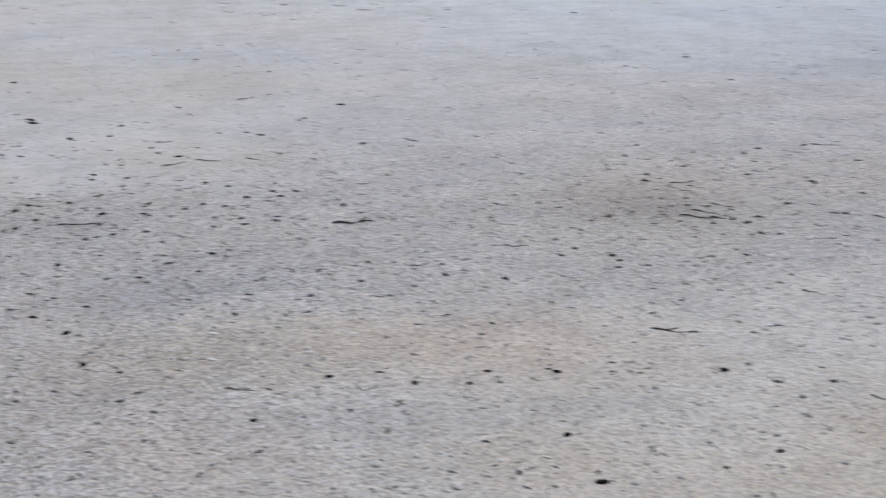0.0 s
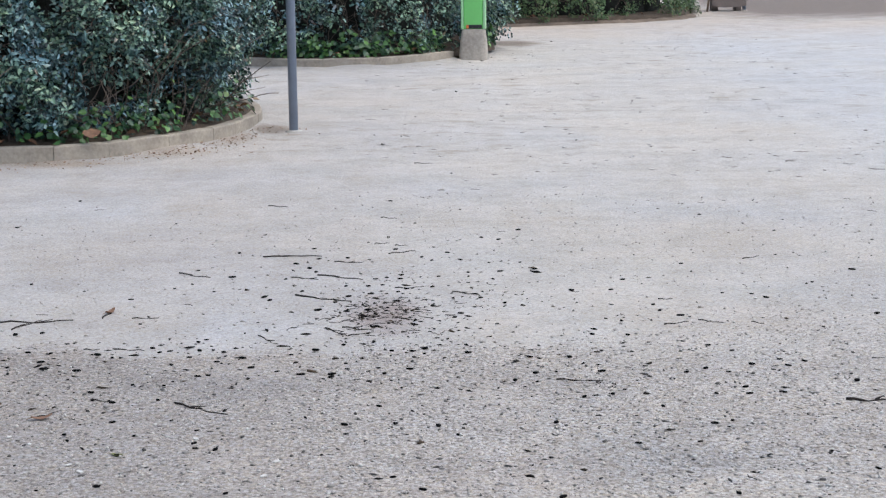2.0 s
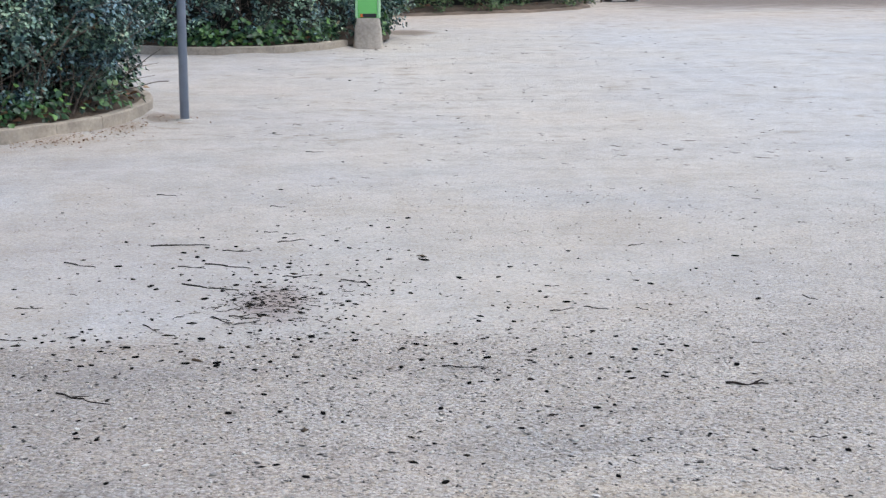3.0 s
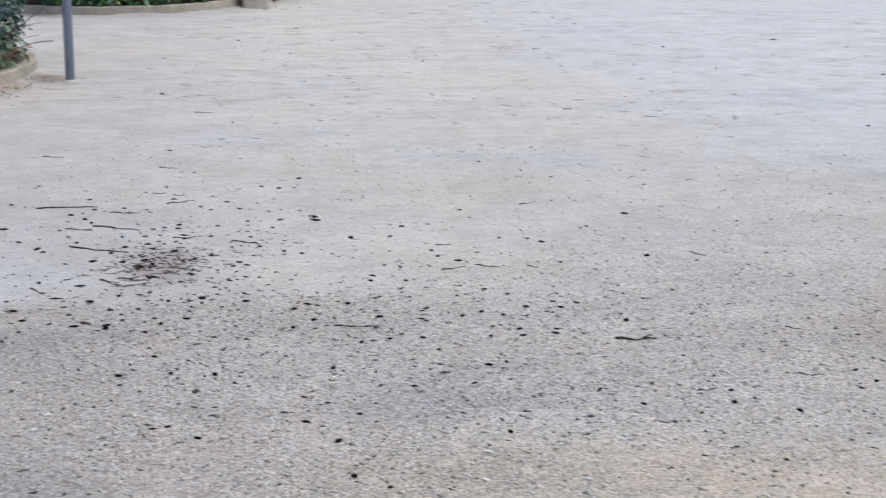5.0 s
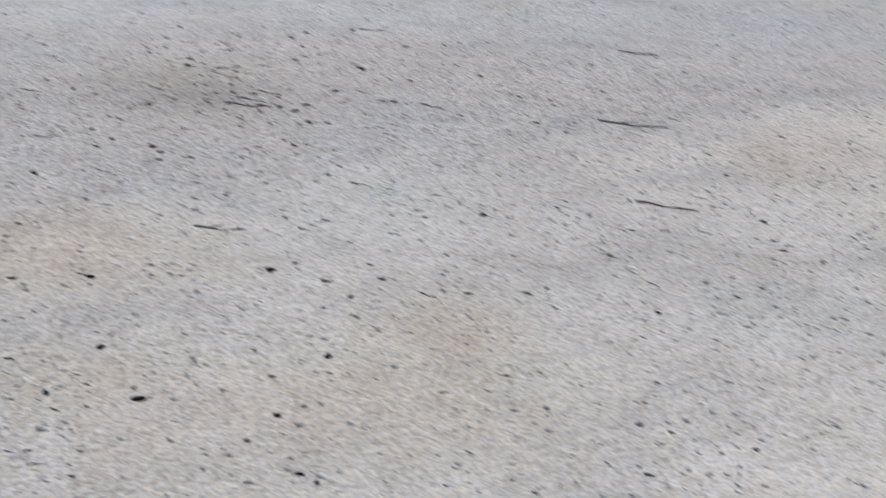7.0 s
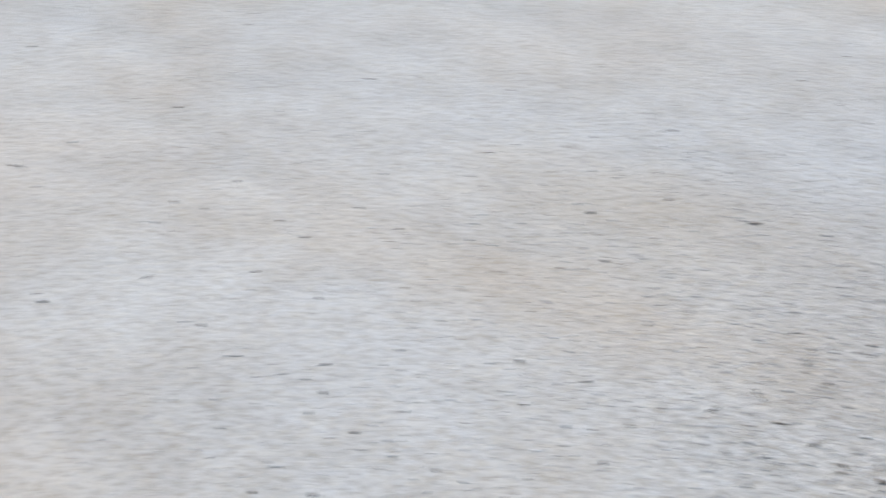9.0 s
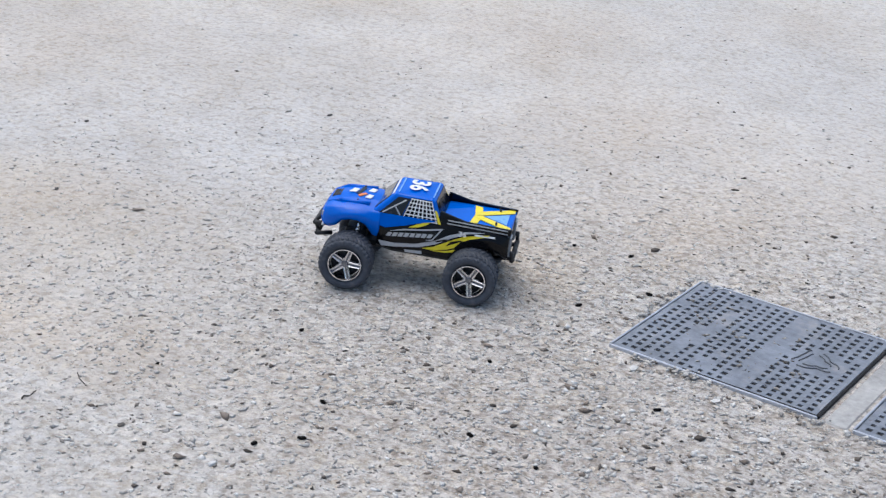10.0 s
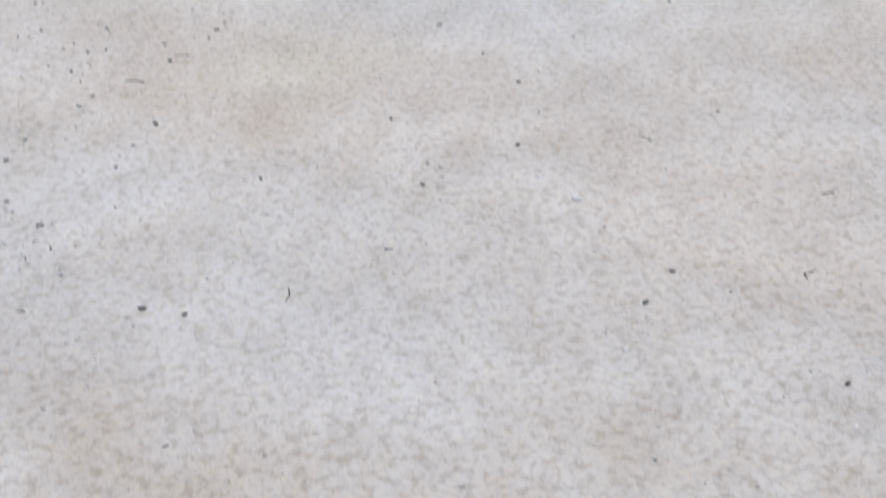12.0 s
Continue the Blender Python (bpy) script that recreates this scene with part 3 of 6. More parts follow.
tagged(gravel, "loose grey and beige gravel grains scattered over sandy ground", "gravel", kind="stuff")
SX, SY = sector(78000, -0.1, -0.4, 1.1, 5.4, 55, 190)
SX, SY = keep(SX, SY, gravelly(SX, SY) * (0.16 + 0.84 * np.clip(1.9 - np.hypot(SX - 0.1, SY + 2.55), 0, 1)))
# coarser stones round the access covers
QX, QY = rng.normal(0.25, 0.85, 26000), rng.normal(-2.5, 0.60, 26000)
SX, SY = clear(np.concatenate([SX, QX]), np.concatenate([SY, QY]))
near = np.clip(1.3 - np.hypot(SX - 0.1, SY + 2.55), 0, 1)
size = np.clip(rng.lognormal(math.log(0.0042), 0.42, len(SX)) * (1 + 0.40 * near), 0.002, 0.0125)
coarse = grains("pale_gravel", SX, SY, size, 0.55, M_GRAVEL_PALE, 1.25, 0.1)
tagged(coarse, "pale beige gravel round iron covers in sandy ground", "gravel", kind="stuff")

WX, WY = rng.normal(0.1, 0.75, 3000), rng.normal(-2.55, 0.6, 3000)
WX, WY = clear(*keep(WX, WY, np.clip(0.70 - 0.65 * WX, 0.06, 0.9)))
crumbs = grains("earth_crumbs", WX, WY, np.clip(rng.lognormal(math.log(0.0068), 0.4, len(WX)), 0.003, 0.017), 0.5, M_CRUMB, 1.3)
tagged(crumbs, "brown crumbs of earth among pale gravel", "earth crumbs", kind="stuff")

BX, BY = sector(2600, 0, 0, 1.8, 8.5, -19, 62)
BX, BY = keep(BX, BY, (0.06 + 0.62 * gravelly(BX, BY) ** 1.3) * np.clip((7.5 - np.hypot(BX, BY)) / 3, 0.15, 1) * np.clip(1.45 - 0.6 * BX, 0.28, 1))
TX, TY = np.concatenate([rng.normal(-0.20, 0.30, 300), rng.normal(0.0, 0.65, 170)]), np.concatenate([rng.normal(5.08, 0.36, 300), rng.normal(5.4, 0.75, 170)])
RX, RY = sector(900, -0.1, -0.4, 1.2, 5.0, 74, 190)
RX, RY = keep(RX, RY, 0.02 + 0.32 * np.clip(1.1 - np.hypot(RX - 0.05, RY + 2.55), 0, 1))
RX, RY = clear(RX, RY)
CX, CY = rng.normal(-0.31, 0.075, 170), rng.normal(5.02, 0.16, 170)
EX, EY = rng.normal(1.93, 0.24, 100), rng.normal(3.98, 0.26, 100)
DX, DY = rng.uniform(-0.8, 6.0, 160), rng.uniform(7.5, 20.0, 160)
HX, HY = rng.uniform(-1.5, 0.5, 460), 4.68 - np.abs(rng.normal(0, 0.42, 460))
HX, HY = keep(HX, HY, np.clip(0.85 - 0.45 * (HX + 0.6), 0.25, 1))
BX, BY = np.concatenate([BX, TX, RX, CX, EX, DX, HX]), np.concatenate([BY, TY, RY, CY, EY, DY, HY])
litter = grains("litter", BX, BY, np.clip(rng.lognormal(math.log(0.0078), 0.5, len(BX)), 0.003, 0.024) * np.where(BY > 7.4, 1.3, np.where(np.hypot(BX, BY) < 3.3, 0.78, 1.0)), 0.4, M_DEBRIS, 1.5)
KX, KY = np.concatenate([rng.uniform(-0.9, 6.2, 800), rng.uniform(-0.6, 2.6, 500)]), np.concatenate([rng.uniform(7.6, 21.0, 800), rng.uniform(8.0, 19.0, 500)])
KX, KY = keep(KX, KY, 0.35 + 0.65 * (np.sin(1.7 * KX + 0.8 * KY) * np.sin(0.9 * KY - 1.1 * KX) > -0.1))
clods = grains("clods", KX, KY, np.clip(rng.lognormal(math.log(0.024), 0.45, len(KX)), 0.008, 0.060), 0.13, M_CLOD, 1.8, 0.05)
tagged(clods, "flat trodden crumbs of brownish earth on a sandy path", "earth crumbs", kind="stuff")
tagged(litter, "small dark bits of dry plant litter on sandy ground", "litter", kind="stuff")


def straws(name, x, y, length, mat):
    """Fine broken stalks: three-sided slivers, as one mesh."""
    n = len(x)
    a = rng.uniform(0, math.pi, n)
    d = np.stack([np.cos(a), np.sin(a)], -1) * length[:, None] / 2
    thin = (rng.uniform(0.0005, 0.0011, n) * (1 + 0.22 * np.clip(y - 6, 0, 14)))[:, None]
    w = np.stack([-np.sin(a), np.cos(a)], -1) * thin
    z = gz(x, y)
    bend = rng.normal(0, 0.2, n)[:, None] * w / thin * length[:, None]
    p = np.stack([x, y], -1)
    rows = []
    for end, b in ((-1, 0), (0, 1), (1, 0)):
        q = p + end * d + b * bend
        rows += [np.c_[q + w, z + 0.001], np.c_[q - w, z + 0.001], np.c_[q, z + 0.0025]]
    verts = np.stack(rows, 1).reshape(-1, 3)
    f = [(0, 1, 4, 3), (1, 2, 5, 4), (2, 0, 3, 5), (3, 4, 7, 6), (4, 5, 8, 7), (5, 3, 6, 8)]
    faces = (np.array(f)[None] + 9 * np.arange(n)[:, None, None]).reshape(-1, 4)
    return soup(name, verts, faces, mat)


UX, UY = sector(90, 0, 0, 2.4, 8.0, -18, 60)
VX, VY = np.concatenate([rng.normal(-0.33, 0.12, 150), rng.normal(1.95, 0.22, 40)]), np.concatenate([rng.normal(5.05, 0.16, 150), rng.normal(3.95, 0.22, 40)])
YX, YY = sector(14, -0.1, -0.4, 1.4, 4.6, 78, 180)
YX, YY = clear(YX, YY)
ZX, ZY = rng.uniform(-0.9, 5.5, 60), rng.uniform(7.5, 20.5, 60)
UX, UY = np.concatenate([UX, VX, YX, ZX]), np.concatenate([UY, VY, YY, ZY])
stalks = straws("dry_stalks", UX, UY, rng.uniform(0.01, 0.045, len(UX)) * np.where(UY > 7.4, 1.2, 1.0), M_TWIG)
tagged(stalks, "thin broken dry stalks lying on sandy ground", "stalks", kind="stuff")

# ---------------- pods, twigs and white stones, one by one ----------------
def make_pod():
    bm = bmesh.new()
    bmesh.ops.create_icosphere(bm, subdivisions=1, radius=1)
    for v in bm.verts:
        k = 1 + 0.16 * noise.noise(v.co * 2.1)
        v.co = Vector((v.co.x * 0.0108 * k, v.co.y * 0.0084 * k, v.co.z * 0.0050 * k + 0.0036))
    return tagged(mesh_object("seed_pod", bm, M_POD, True), "blackened dry seed pod lying on sandy ground", "seed pod", "fallen pods")


LARGE_PODS_WEST = [(-1.47, 4.80), (-2.00, 6.73), (-1.30, 4.46), (-1.62, 5.55), (-1.27, 4.38), (-1.39, 4.82), (-1.30, 4.56), (-1.17, 4.36), (-1.06, 4.08), (-1.15, 4.54), (-1.20, 5.27), (-1.00, 4.62), (-0.81, 4.30), (-0.87, 4.68), (-1.05, 5.77), (-0.90, 5.63), (-0.71, 4.50), (-0.94, 6.12), (-0.72, 5.27), (-0.69, 5.89), (-0.50, 4.59), (-0.63, 5.80), (-0.54, 5.12), (-0.43, 4.29), (-0.43, 4.32), (-0.44, 5.09), (-0.47, 5.48), (-0.45, 5.32), (-0.38, 5.01), (-0.37, 5.11), (-0.33, 4.87), (-0.37, 5.60), (-0.28, 4.32), (-0.34, 5.50), (-0.28, 5.39), (-0.28, 5.60), (-0.21, 4.58)]
LARGE_PODS_EAST = [(-0.17, 4.61), (-0.17, 5.94), (-0.08, 4.99), (-0.06, 5.04), (-0.06, 5.93), (-0.04, 4.55), (-0.03, 5.70), (0.03, 6.42), (0.10, 6.38), (0.09, 5.20), (0.09, 4.24), (0.19, 6.60), (0.14, 4.50), (0.15, 4.32), (0.22, 5.76), (0.26, 4.49), (0.33, 5.38), (0.34, 4.32), (0.59, 5.16), (0.66, 5.00), (0.58, 4.31), (0.69, 4.62), (0.72, 4.16), (0.78, 4.39), (0.99, 5.26), (0.87, 4.44), (1.40, 5.72), (1.04, 4.22), (1.31, 5.03), (1.53, 3.59), (2.82, 6.18), (2.06, 4.29), (3.12, 5.75), (2.51, 4.48), (2.31, 3.83), (2.42, 3.68)]
MEDIUM_PODS_WEST = [(-1.37, 4.58), (-0.89, 3.38), (-1.08, 4.15), (-1.90, 7.47), (-0.96, 3.87), (-1.00, 4.05), (-0.89, 3.60), (-1.10, 4.51), (-0.88, 4.07), (-0.97, 4.57), (-0.94, 4.58), (-1.08, 5.45), (-0.71, 3.65), (-0.72, 3.69), (-0.85, 4.58), (-0.66, 3.64), (-0.78, 4.46), (-0.93, 5.39), (-0.67, 4.39), (-0.59, 4.35), (-0.57, 4.54), (-0.70, 5.61), (-0.52, 4.32), (-0.62, 5.40), (-0.60, 5.73), (-0.65, 6.21), (-0.36, 3.83), (-0.49, 5.23), (-0.42, 4.65), (-0.50, 6.00), (-0.33, 4.67), (-0.39, 5.48), (-0.28, 4.00), (-0.30, 4.38), (-0.22, 3.44), (-0.31, 5.10), (-0.23, 3.85), (-0.33, 5.62), (-0.27, 4.58), (-0.36, 6.45), (-0.39, 7.40), (-0.32, 6.18), (-0.21, 4.38), (-0.25, 5.44)]
MEDIUM_PODS_MIDDLE = [(-0.15, 3.35), (-0.21, 6.01), (-0.12, 3.82), (-0.14, 5.65), (-0.11, 6.09), (-0.10, 8.27), (-0.01, 5.33), (0.01, 5.27), (0.05, 5.87), (0.09, 5.73), (0.17, 5.89), (0.15, 3.56), (0.18, 3.84), (0.16, 3.29), (0.18, 3.08), (0.27, 4.07), (0.67, 9.65), (0.35, 4.76), (0.32, 4.21), (0.25, 3.01), (0.35, 4.10), (0.47, 5.39), (0.53, 5.57), (0.46, 4.75), (0.37, 3.66), (0.60, 5.07), (0.47, 3.98), (0.53, 4.24), (0.78, 5.84), (1.02, 6.95), (0.64, 4.35), (0.58, 3.82), (0.63, 4.10), (0.85, 5.32), (0.75, 4.55), (0.55, 3.31), (0.72, 4.10), (0.47, 2.65), (0.95, 5.31), (0.67, 3.57), (0.81, 4.10), (0.82, 4.14), (0.88, 4.37), (0.94, 4.43)]
MEDIUM_PODS_EAST = [(1.20, 5.49), (1.09, 4.84), (0.67, 2.85), (1.04, 4.29), (0.83, 2.75), (1.14, 3.55), (1.12, 3.46), (0.94, 2.72), (1.00, 2.78), (0.89, 2.28), (3.25, 7.87), (1.14, 2.73), (1.04, 2.42), (2.17, 4.93), (1.74, 3.85), (1.60, 3.50), (1.57, 3.39), (1.02, 2.20), (1.60, 3.45), (1.83, 3.89), (2.22, 4.72), (3.19, 6.33), (2.23, 4.37), (2.13, 4.12), (2.00, 3.70), (2.12, 3.82), (2.07, 3.72), (2.37, 4.19), (1.94, 3.39), (2.59, 4.53), (1.20, 2.05), (2.13, 3.55), (2.77, 4.53), (1.14, 1.86), (1.39, 2.22), (2.60, 3.88), (2.97, 4.26), (2.85, 3.87), (2.82, 3.62), (2.70, 3.37), (2.10, 2.14), (2.73, 2.49)]
SMALL_PODS_WEST = [(-1.02, 3.36), (-1.06, 3.77), (-1.04, 3.72), (-1.05, 3.98), (-0.96, 3.63), (-0.88, 3.75), (-0.98, 4.22), (-1.10, 4.93), (-0.89, 4.21), (-0.81, 3.88), (-0.87, 4.51), (-0.73, 3.79), (-1.03, 5.53), (-0.85, 4.71), (-0.59, 3.33), (-0.81, 4.59), (-0.78, 4.50), (-0.69, 4.22), (-0.45, 4.27), (-0.48, 5.01), (-0.35, 3.75), (-0.32, 3.51), (-0.39, 4.37), (-0.43, 5.69), (-0.32, 4.24), (-0.19, 3.96)]
SMALL_PODS_EAST = [(-0.20, 4.51), (-0.17, 4.55), (-0.11, 4.49), (-0.07, 3.74), (-0.03, 4.62), (-0.03, 5.63), (0.17, 4.48), (0.36, 4.56), (0.46, 4.93), (0.46, 4.29), (0.47, 4.38), (0.52, 3.67), (0.63, 3.85), (0.70, 4.31), (0.83, 4.33), (0.82, 3.59), (0.90, 3.47), (1.51, 3.68), (1.47, 3.54), (1.65, 3.38), (1.85, 3.41), (2.48, 4.35), (1.91, 3.32), (2.23, 3.41), (2.85, 3.76)]
PODS_COVER = [(1.73, -3.17), (1.33, -3.56), (1.69, -3.71), (1.51, -2.80), (0.63, -2.35), (0.60, -2.24), (0.65, -2.19), (0.44, -2.92), (0.55, -3.17), (0.50, -3.54), (0.79, -2.55), (0.44, -3.19), (0.35, -3.04), (0.48, -2.63), (0.23, -2.56), (0.40, -2.39), (0.28, -2.36), (0.19, -2.63), (-0.00, -3.23), (1.32, -2.05), (2.23, -2.29), (1.44, -2.47), (1.59, -2.64), (1.30, -1.55), (1.37, -1.71), (2.67, -2.52), (3.06, -3.12), (2.74, -3.88), (0.84, -2.13)]
PODS_RIGHT = [(2.84, -0.93), (2.64, -0.98), (2.46, -1.01), (2.75, -0.34), (2.73, -0.14), (2.87, -1.47), (2.92, -0.45), (2.16, -0.93), (2.34, -0.73), (2.12, -0.46), (1.70, -0.24), (1.67, -0.30), (1.56, -0.97), (1.28, -1.16), (2.07, -1.68), (2.23, -1.34), (1.64, -1.04), (2.04, -0.73), (1.80, -1.80), (1.73, -2.01), (1.55, -1.84), (1.49, -1.77), (2.91, -1.49), (1.93, -2.18)]
first = make_pod()
dusty = first.copy()
dusty.data = first.data.copy()
dusty.data.materials.clear()
dusty.data.materials.append(M_POD_DUSTY)
dusty["label"] = "dusty grey-brown dry seed pod lying on pale sand"
SIZED_PODS = ([(p, 1.14) for p in LARGE_PODS_WEST + LARGE_PODS_EAST] + [(p, 0.96) for p in MEDIUM_PODS_WEST + MEDIUM_PODS_MIDDLE + MEDIUM_PODS_EAST] + [(p, 0.74) for p in SMALL_PODS_WEST + SMALL_PODS_EAST]
              + [(p, 0.62) for p in PODS_COVER + PODS_RIGHT])
for (x, y), k in SIZED_PODS:
    k *= random.uniform(0.72, 1.12)
    m = pose(x, y, float(gz(x, y)), rz=random.uniform(0, 360)) @ Matrix.Diagonal((k * random.uniform(1.0, 1.35), k * random.uniform(0.8, 1.05), k * 0.62, 1))
    pale = y < 0.3 and math.hypot(x - 0.1, y + 2.6) > 0.75
    ob = (dusty if pale else first).copy()
    scene.collection.objects.link(ob)
    ob.matrix_basis = m
bpy.data.objects.remove(first)
bpy.data.objects.remove(dusty)


def make_twig(length, seed):
    r = random.Random(seed)
    bm = bmesh.new()
    n = 7
    rings = []
    y = 0.0
    for k in range(n):
        t = k / (n - 1)
        y += r.uniform(-0.055, 0.055) * length
        rad = (0.0025 - 0.0013 * t) * min(1.3, 0.6 + length * 3)
        rings.append([bm.verts.new(((t - 0.5) * length, y + rad * math.cos(a), rad + rad * math.sin(a) + 0.002 * math.sin(9 * t))) for a in (0.3, 1.56, 2.8, 4.1, 5.3)])
    for p, q in zip(rings, rings[1:]):
        for k in range(5):
            bm.faces.new((p[k], p[(k + 1) % 5], q[(k + 1) % 5], q[k]))
    bm.faces.new(rings[0])
    bm.faces.new(rings[-1][::-1])
    if length > 0.10:
        k = r.randint(2, 4)
        c = rings[k][0].co.copy()
        tube(bm, c, c + Vector((0.22 * length, r.choice((-1, 1)) * 0.10 * length, 0.004)), 0.0022, 0.001, 5)
    bmesh.ops.recalc_face_normals(bm, faces=bm.faces)
    return mesh_object("twig", bm, M_TWIG, True)


TWIGS_WEST = [(1.00, -2.12, 0.03, -94), (-1.47, 4.93, 0.15, 62), (-1.45, 4.96, 0.24, 6), (-1.15, 3.94, 0.07, 55), (-1.18, 4.60, 0.05, 7), (-1.03, 4.06, 0.08, -28), (-1.23, 5.06, 0.12, 86), (-1.07, 4.61, 0.10, -2), (-1.10, 5.02, 0.09, 3), (-0.75, 3.99, 0.19, -33), (-1.05, 5.68, 0.16, -37), (-0.67, 4.71, 0.11, -63), (-0.91, 7.24, 0.10, -12), (-0.72, 6.04, 0.23, 4), (-0.63, 5.61, 0.11, -24), (-0.54, 5.28, 0.23, -26), (-0.45, 4.80, 0.13, -52), (-0.51, 5.62, 0.19, -33), (-0.49, 5.91, 0.11, -8)]
TWIGS_MIDDLE = [(-0.39, 4.83, 0.11, -26), (-0.37, 4.76, 0.09, 24), (-0.36, 5.01, 0.07, -23), (-0.38, 6.31, 0.06, 9), (-0.38, 6.91, 0.08, -24), (-0.30, 6.26, 0.05, -2), (-0.29, 6.11, 0.12, 26), (-0.25, 5.46, 0.09, 10), (-0.15, 4.79, 0.04, -48), (-0.26, 8.70, 0.10, -3), (-0.04, 5.34, 0.11, -30), (0.27, 4.24, 0.13, -1), (0.64, 5.24, 0.05, 9), (0.63, 4.90, 0.09, 24), (0.74, 4.91, 0.08, -36), (0.47, 2.82, 0.06, -40), (1.07, 5.95, 0.09, 26), (0.89, 4.89, 0.05, -57)]
TWIGS_EAST = [(1.48, 5.02, 0.08, -70), (1.08, 3.56, 0.05, 10), (1.49, 4.08, 0.05, -39), (1.38, 3.66, 0.07, -17), (2.13, 4.17, 0.09, 0), (1.50, 2.90, 0.11, -30), (2.00, 3.77, 0.13, -36), (2.03, 3.81, 0.09, -47), (2.12, 3.88, 0.08, -43), (2.83, 4.51, 0.08, -29), (1.94, 3.06, 0.04, -41), (2.40, 3.69, 0.04, -18), (2.51, 3.61, 0.07, -57), (1.72, 2.40, 0.04, -62), (3.58, 3.97, 0.14, -42), (2.96, 3.26, 0.20, -43), (2.56, 2.65, 0.15, -55)]
STOUT_TWIGS = [(1.02, 4.02, 0.115, -8)]
for k, (x, y, length, turn) in enumerate(TWIGS_WEST + TWIGS_MIDDLE + TWIGS_EAST + STOUT_TWIGS):
    ob = make_twig(length, k)
    wide = 1.7 if (x, y, length, turn) in STOUT_TWIGS else 1.0
    ob.matrix_basis = pose(x, y, float(gz(x, y)), rz=turn) @ Matrix.Diagonal((1.0, wide, wide, 1.0))
    size = "long crooked" if length > 0.15 else "short broken" if length < 0.08 else "thin crooked"
    tagged(ob, size + " dark dry twig lying on sandy ground", "twig", "fallen twigs")

bm = bmesh.new()
bmesh.ops.create_icosphere(bm, subdivisions=1, radius=1)
for v in bm.verts:
    k = 1 + 0.55 * noise.noise(v.co * 1.3 + Vector((3, 1, 2)))
    v.co = Vector((v.co.x * 0.0095 * k, v.co.y * 0.0062 * k, v.co.z * 0.0032 * k + 0.002))
stone = tagged(mesh_object("white_stone", bm, M_WHITE_STONE), "small white chip of stone on sandy ground", "stone", "white stones")
STONES = [(-0.99, 3.53), (-0.95, 3.48), (-0.50, 3.55), (-1.19, 3.74), (-0.72, 3.72), (-0.52, 3.45), (0.48, 3.18), (1.72, 2.86), (0.45, 3.02), (0.12, -2.71), (0.02, -2.63), (0.27, -2.74), (0.72, -2.97), (1.92, -0.97), (0.95, 5.24), (0.95, 13.90)]
for k, (x, y) in enumerate(STONES):
    m = pose(x, y, float(gz(x, y)), rz=random.uniform(0, 360))
    if k == 0:
        stone.matrix_basis = m
    else:
        copy_thing(stone, m)

# ---------------- access covers in the ground ----------------
def cover_mesh(lu, lv, nu, nv, bare, emblem):
    """An iron plate with rows of dirt-filled square pockets; columns listed in bare are left smooth."""
    bm = bmesh.new()
    edge = 0.006
    us = [0.0] + list(np.linspace(edge, lu - edge, nu + 1)) + [lu]
    vs = [0.0] + list(np.linspace(edge, lv - edge, nv + 1)) + [lv]
    cache = {}

    def vert(u, v, z):
        key = (round(u, 6), round(v, 6), z)
        if key not in cache:
            cache[key] = bm.verts.new((u, v, z))
        return cache[key]

    for i in range(nu + 2):
        for j in range(nv + 2):
            c = [(us[i], vs[j]), (us[i + 1], vs[j]), (us[i + 1], vs[j + 1]), (us[i], vs[j + 1])]
            mx, my = (us[i] + us[i + 1]) / 2, (vs[j] + vs[j + 1]) / 2
            # some pockets are packed flush with mud
            packed = noise.noise(Vector((mx * 13, my * 13, lu + len(bare)))) > 0.80 or random.random() < 0.025
            # a worn band, and the smooth ground round the emblem
            if emblem:
                packed = packed or (abs(mx - 0.080 - 0.10 * my) < 0.012 and 0.06 < my < 0.27) or math.hypot(mx - emblem[0], my - emblem[1]) < 0.047
            if i in bare or i in (0, nu + 1) or j in (0, nv + 1) or packed:
                bm.faces.new([vert(*p, 0.006) for p in c])
                continue
            r = random.uniform(0.215, 0.285)
            q = [(mx + (p[0] - mx) * 2 * r, my + (p[1] - my) * 2 * r) for p in c]
            for k in range(4):
                a, b2 = k, (k + 1) % 4
                bm.faces.new((vert(*c[a], 0.006), vert(*c[b2], 0.006), vert(*q[b2], 0.006), vert(*q[a], 0.006)))
                bm.faces.new((vert(*q[a], 0.006), vert(*q[b2], 0.006), vert(*q[b2], 0.004), vert(*q[a], 0.004)))
            f = bm.faces.new([vert(*p, 0.004) for p in q])
            f.material_index = 1
    bmesh.ops.recalc_face_normals(bm, faces=bm.faces)
    if bm.faces[0].normal.z < 0:
        bmesh.ops.reverse_faces(bm, faces=bm.faces)
    return bm


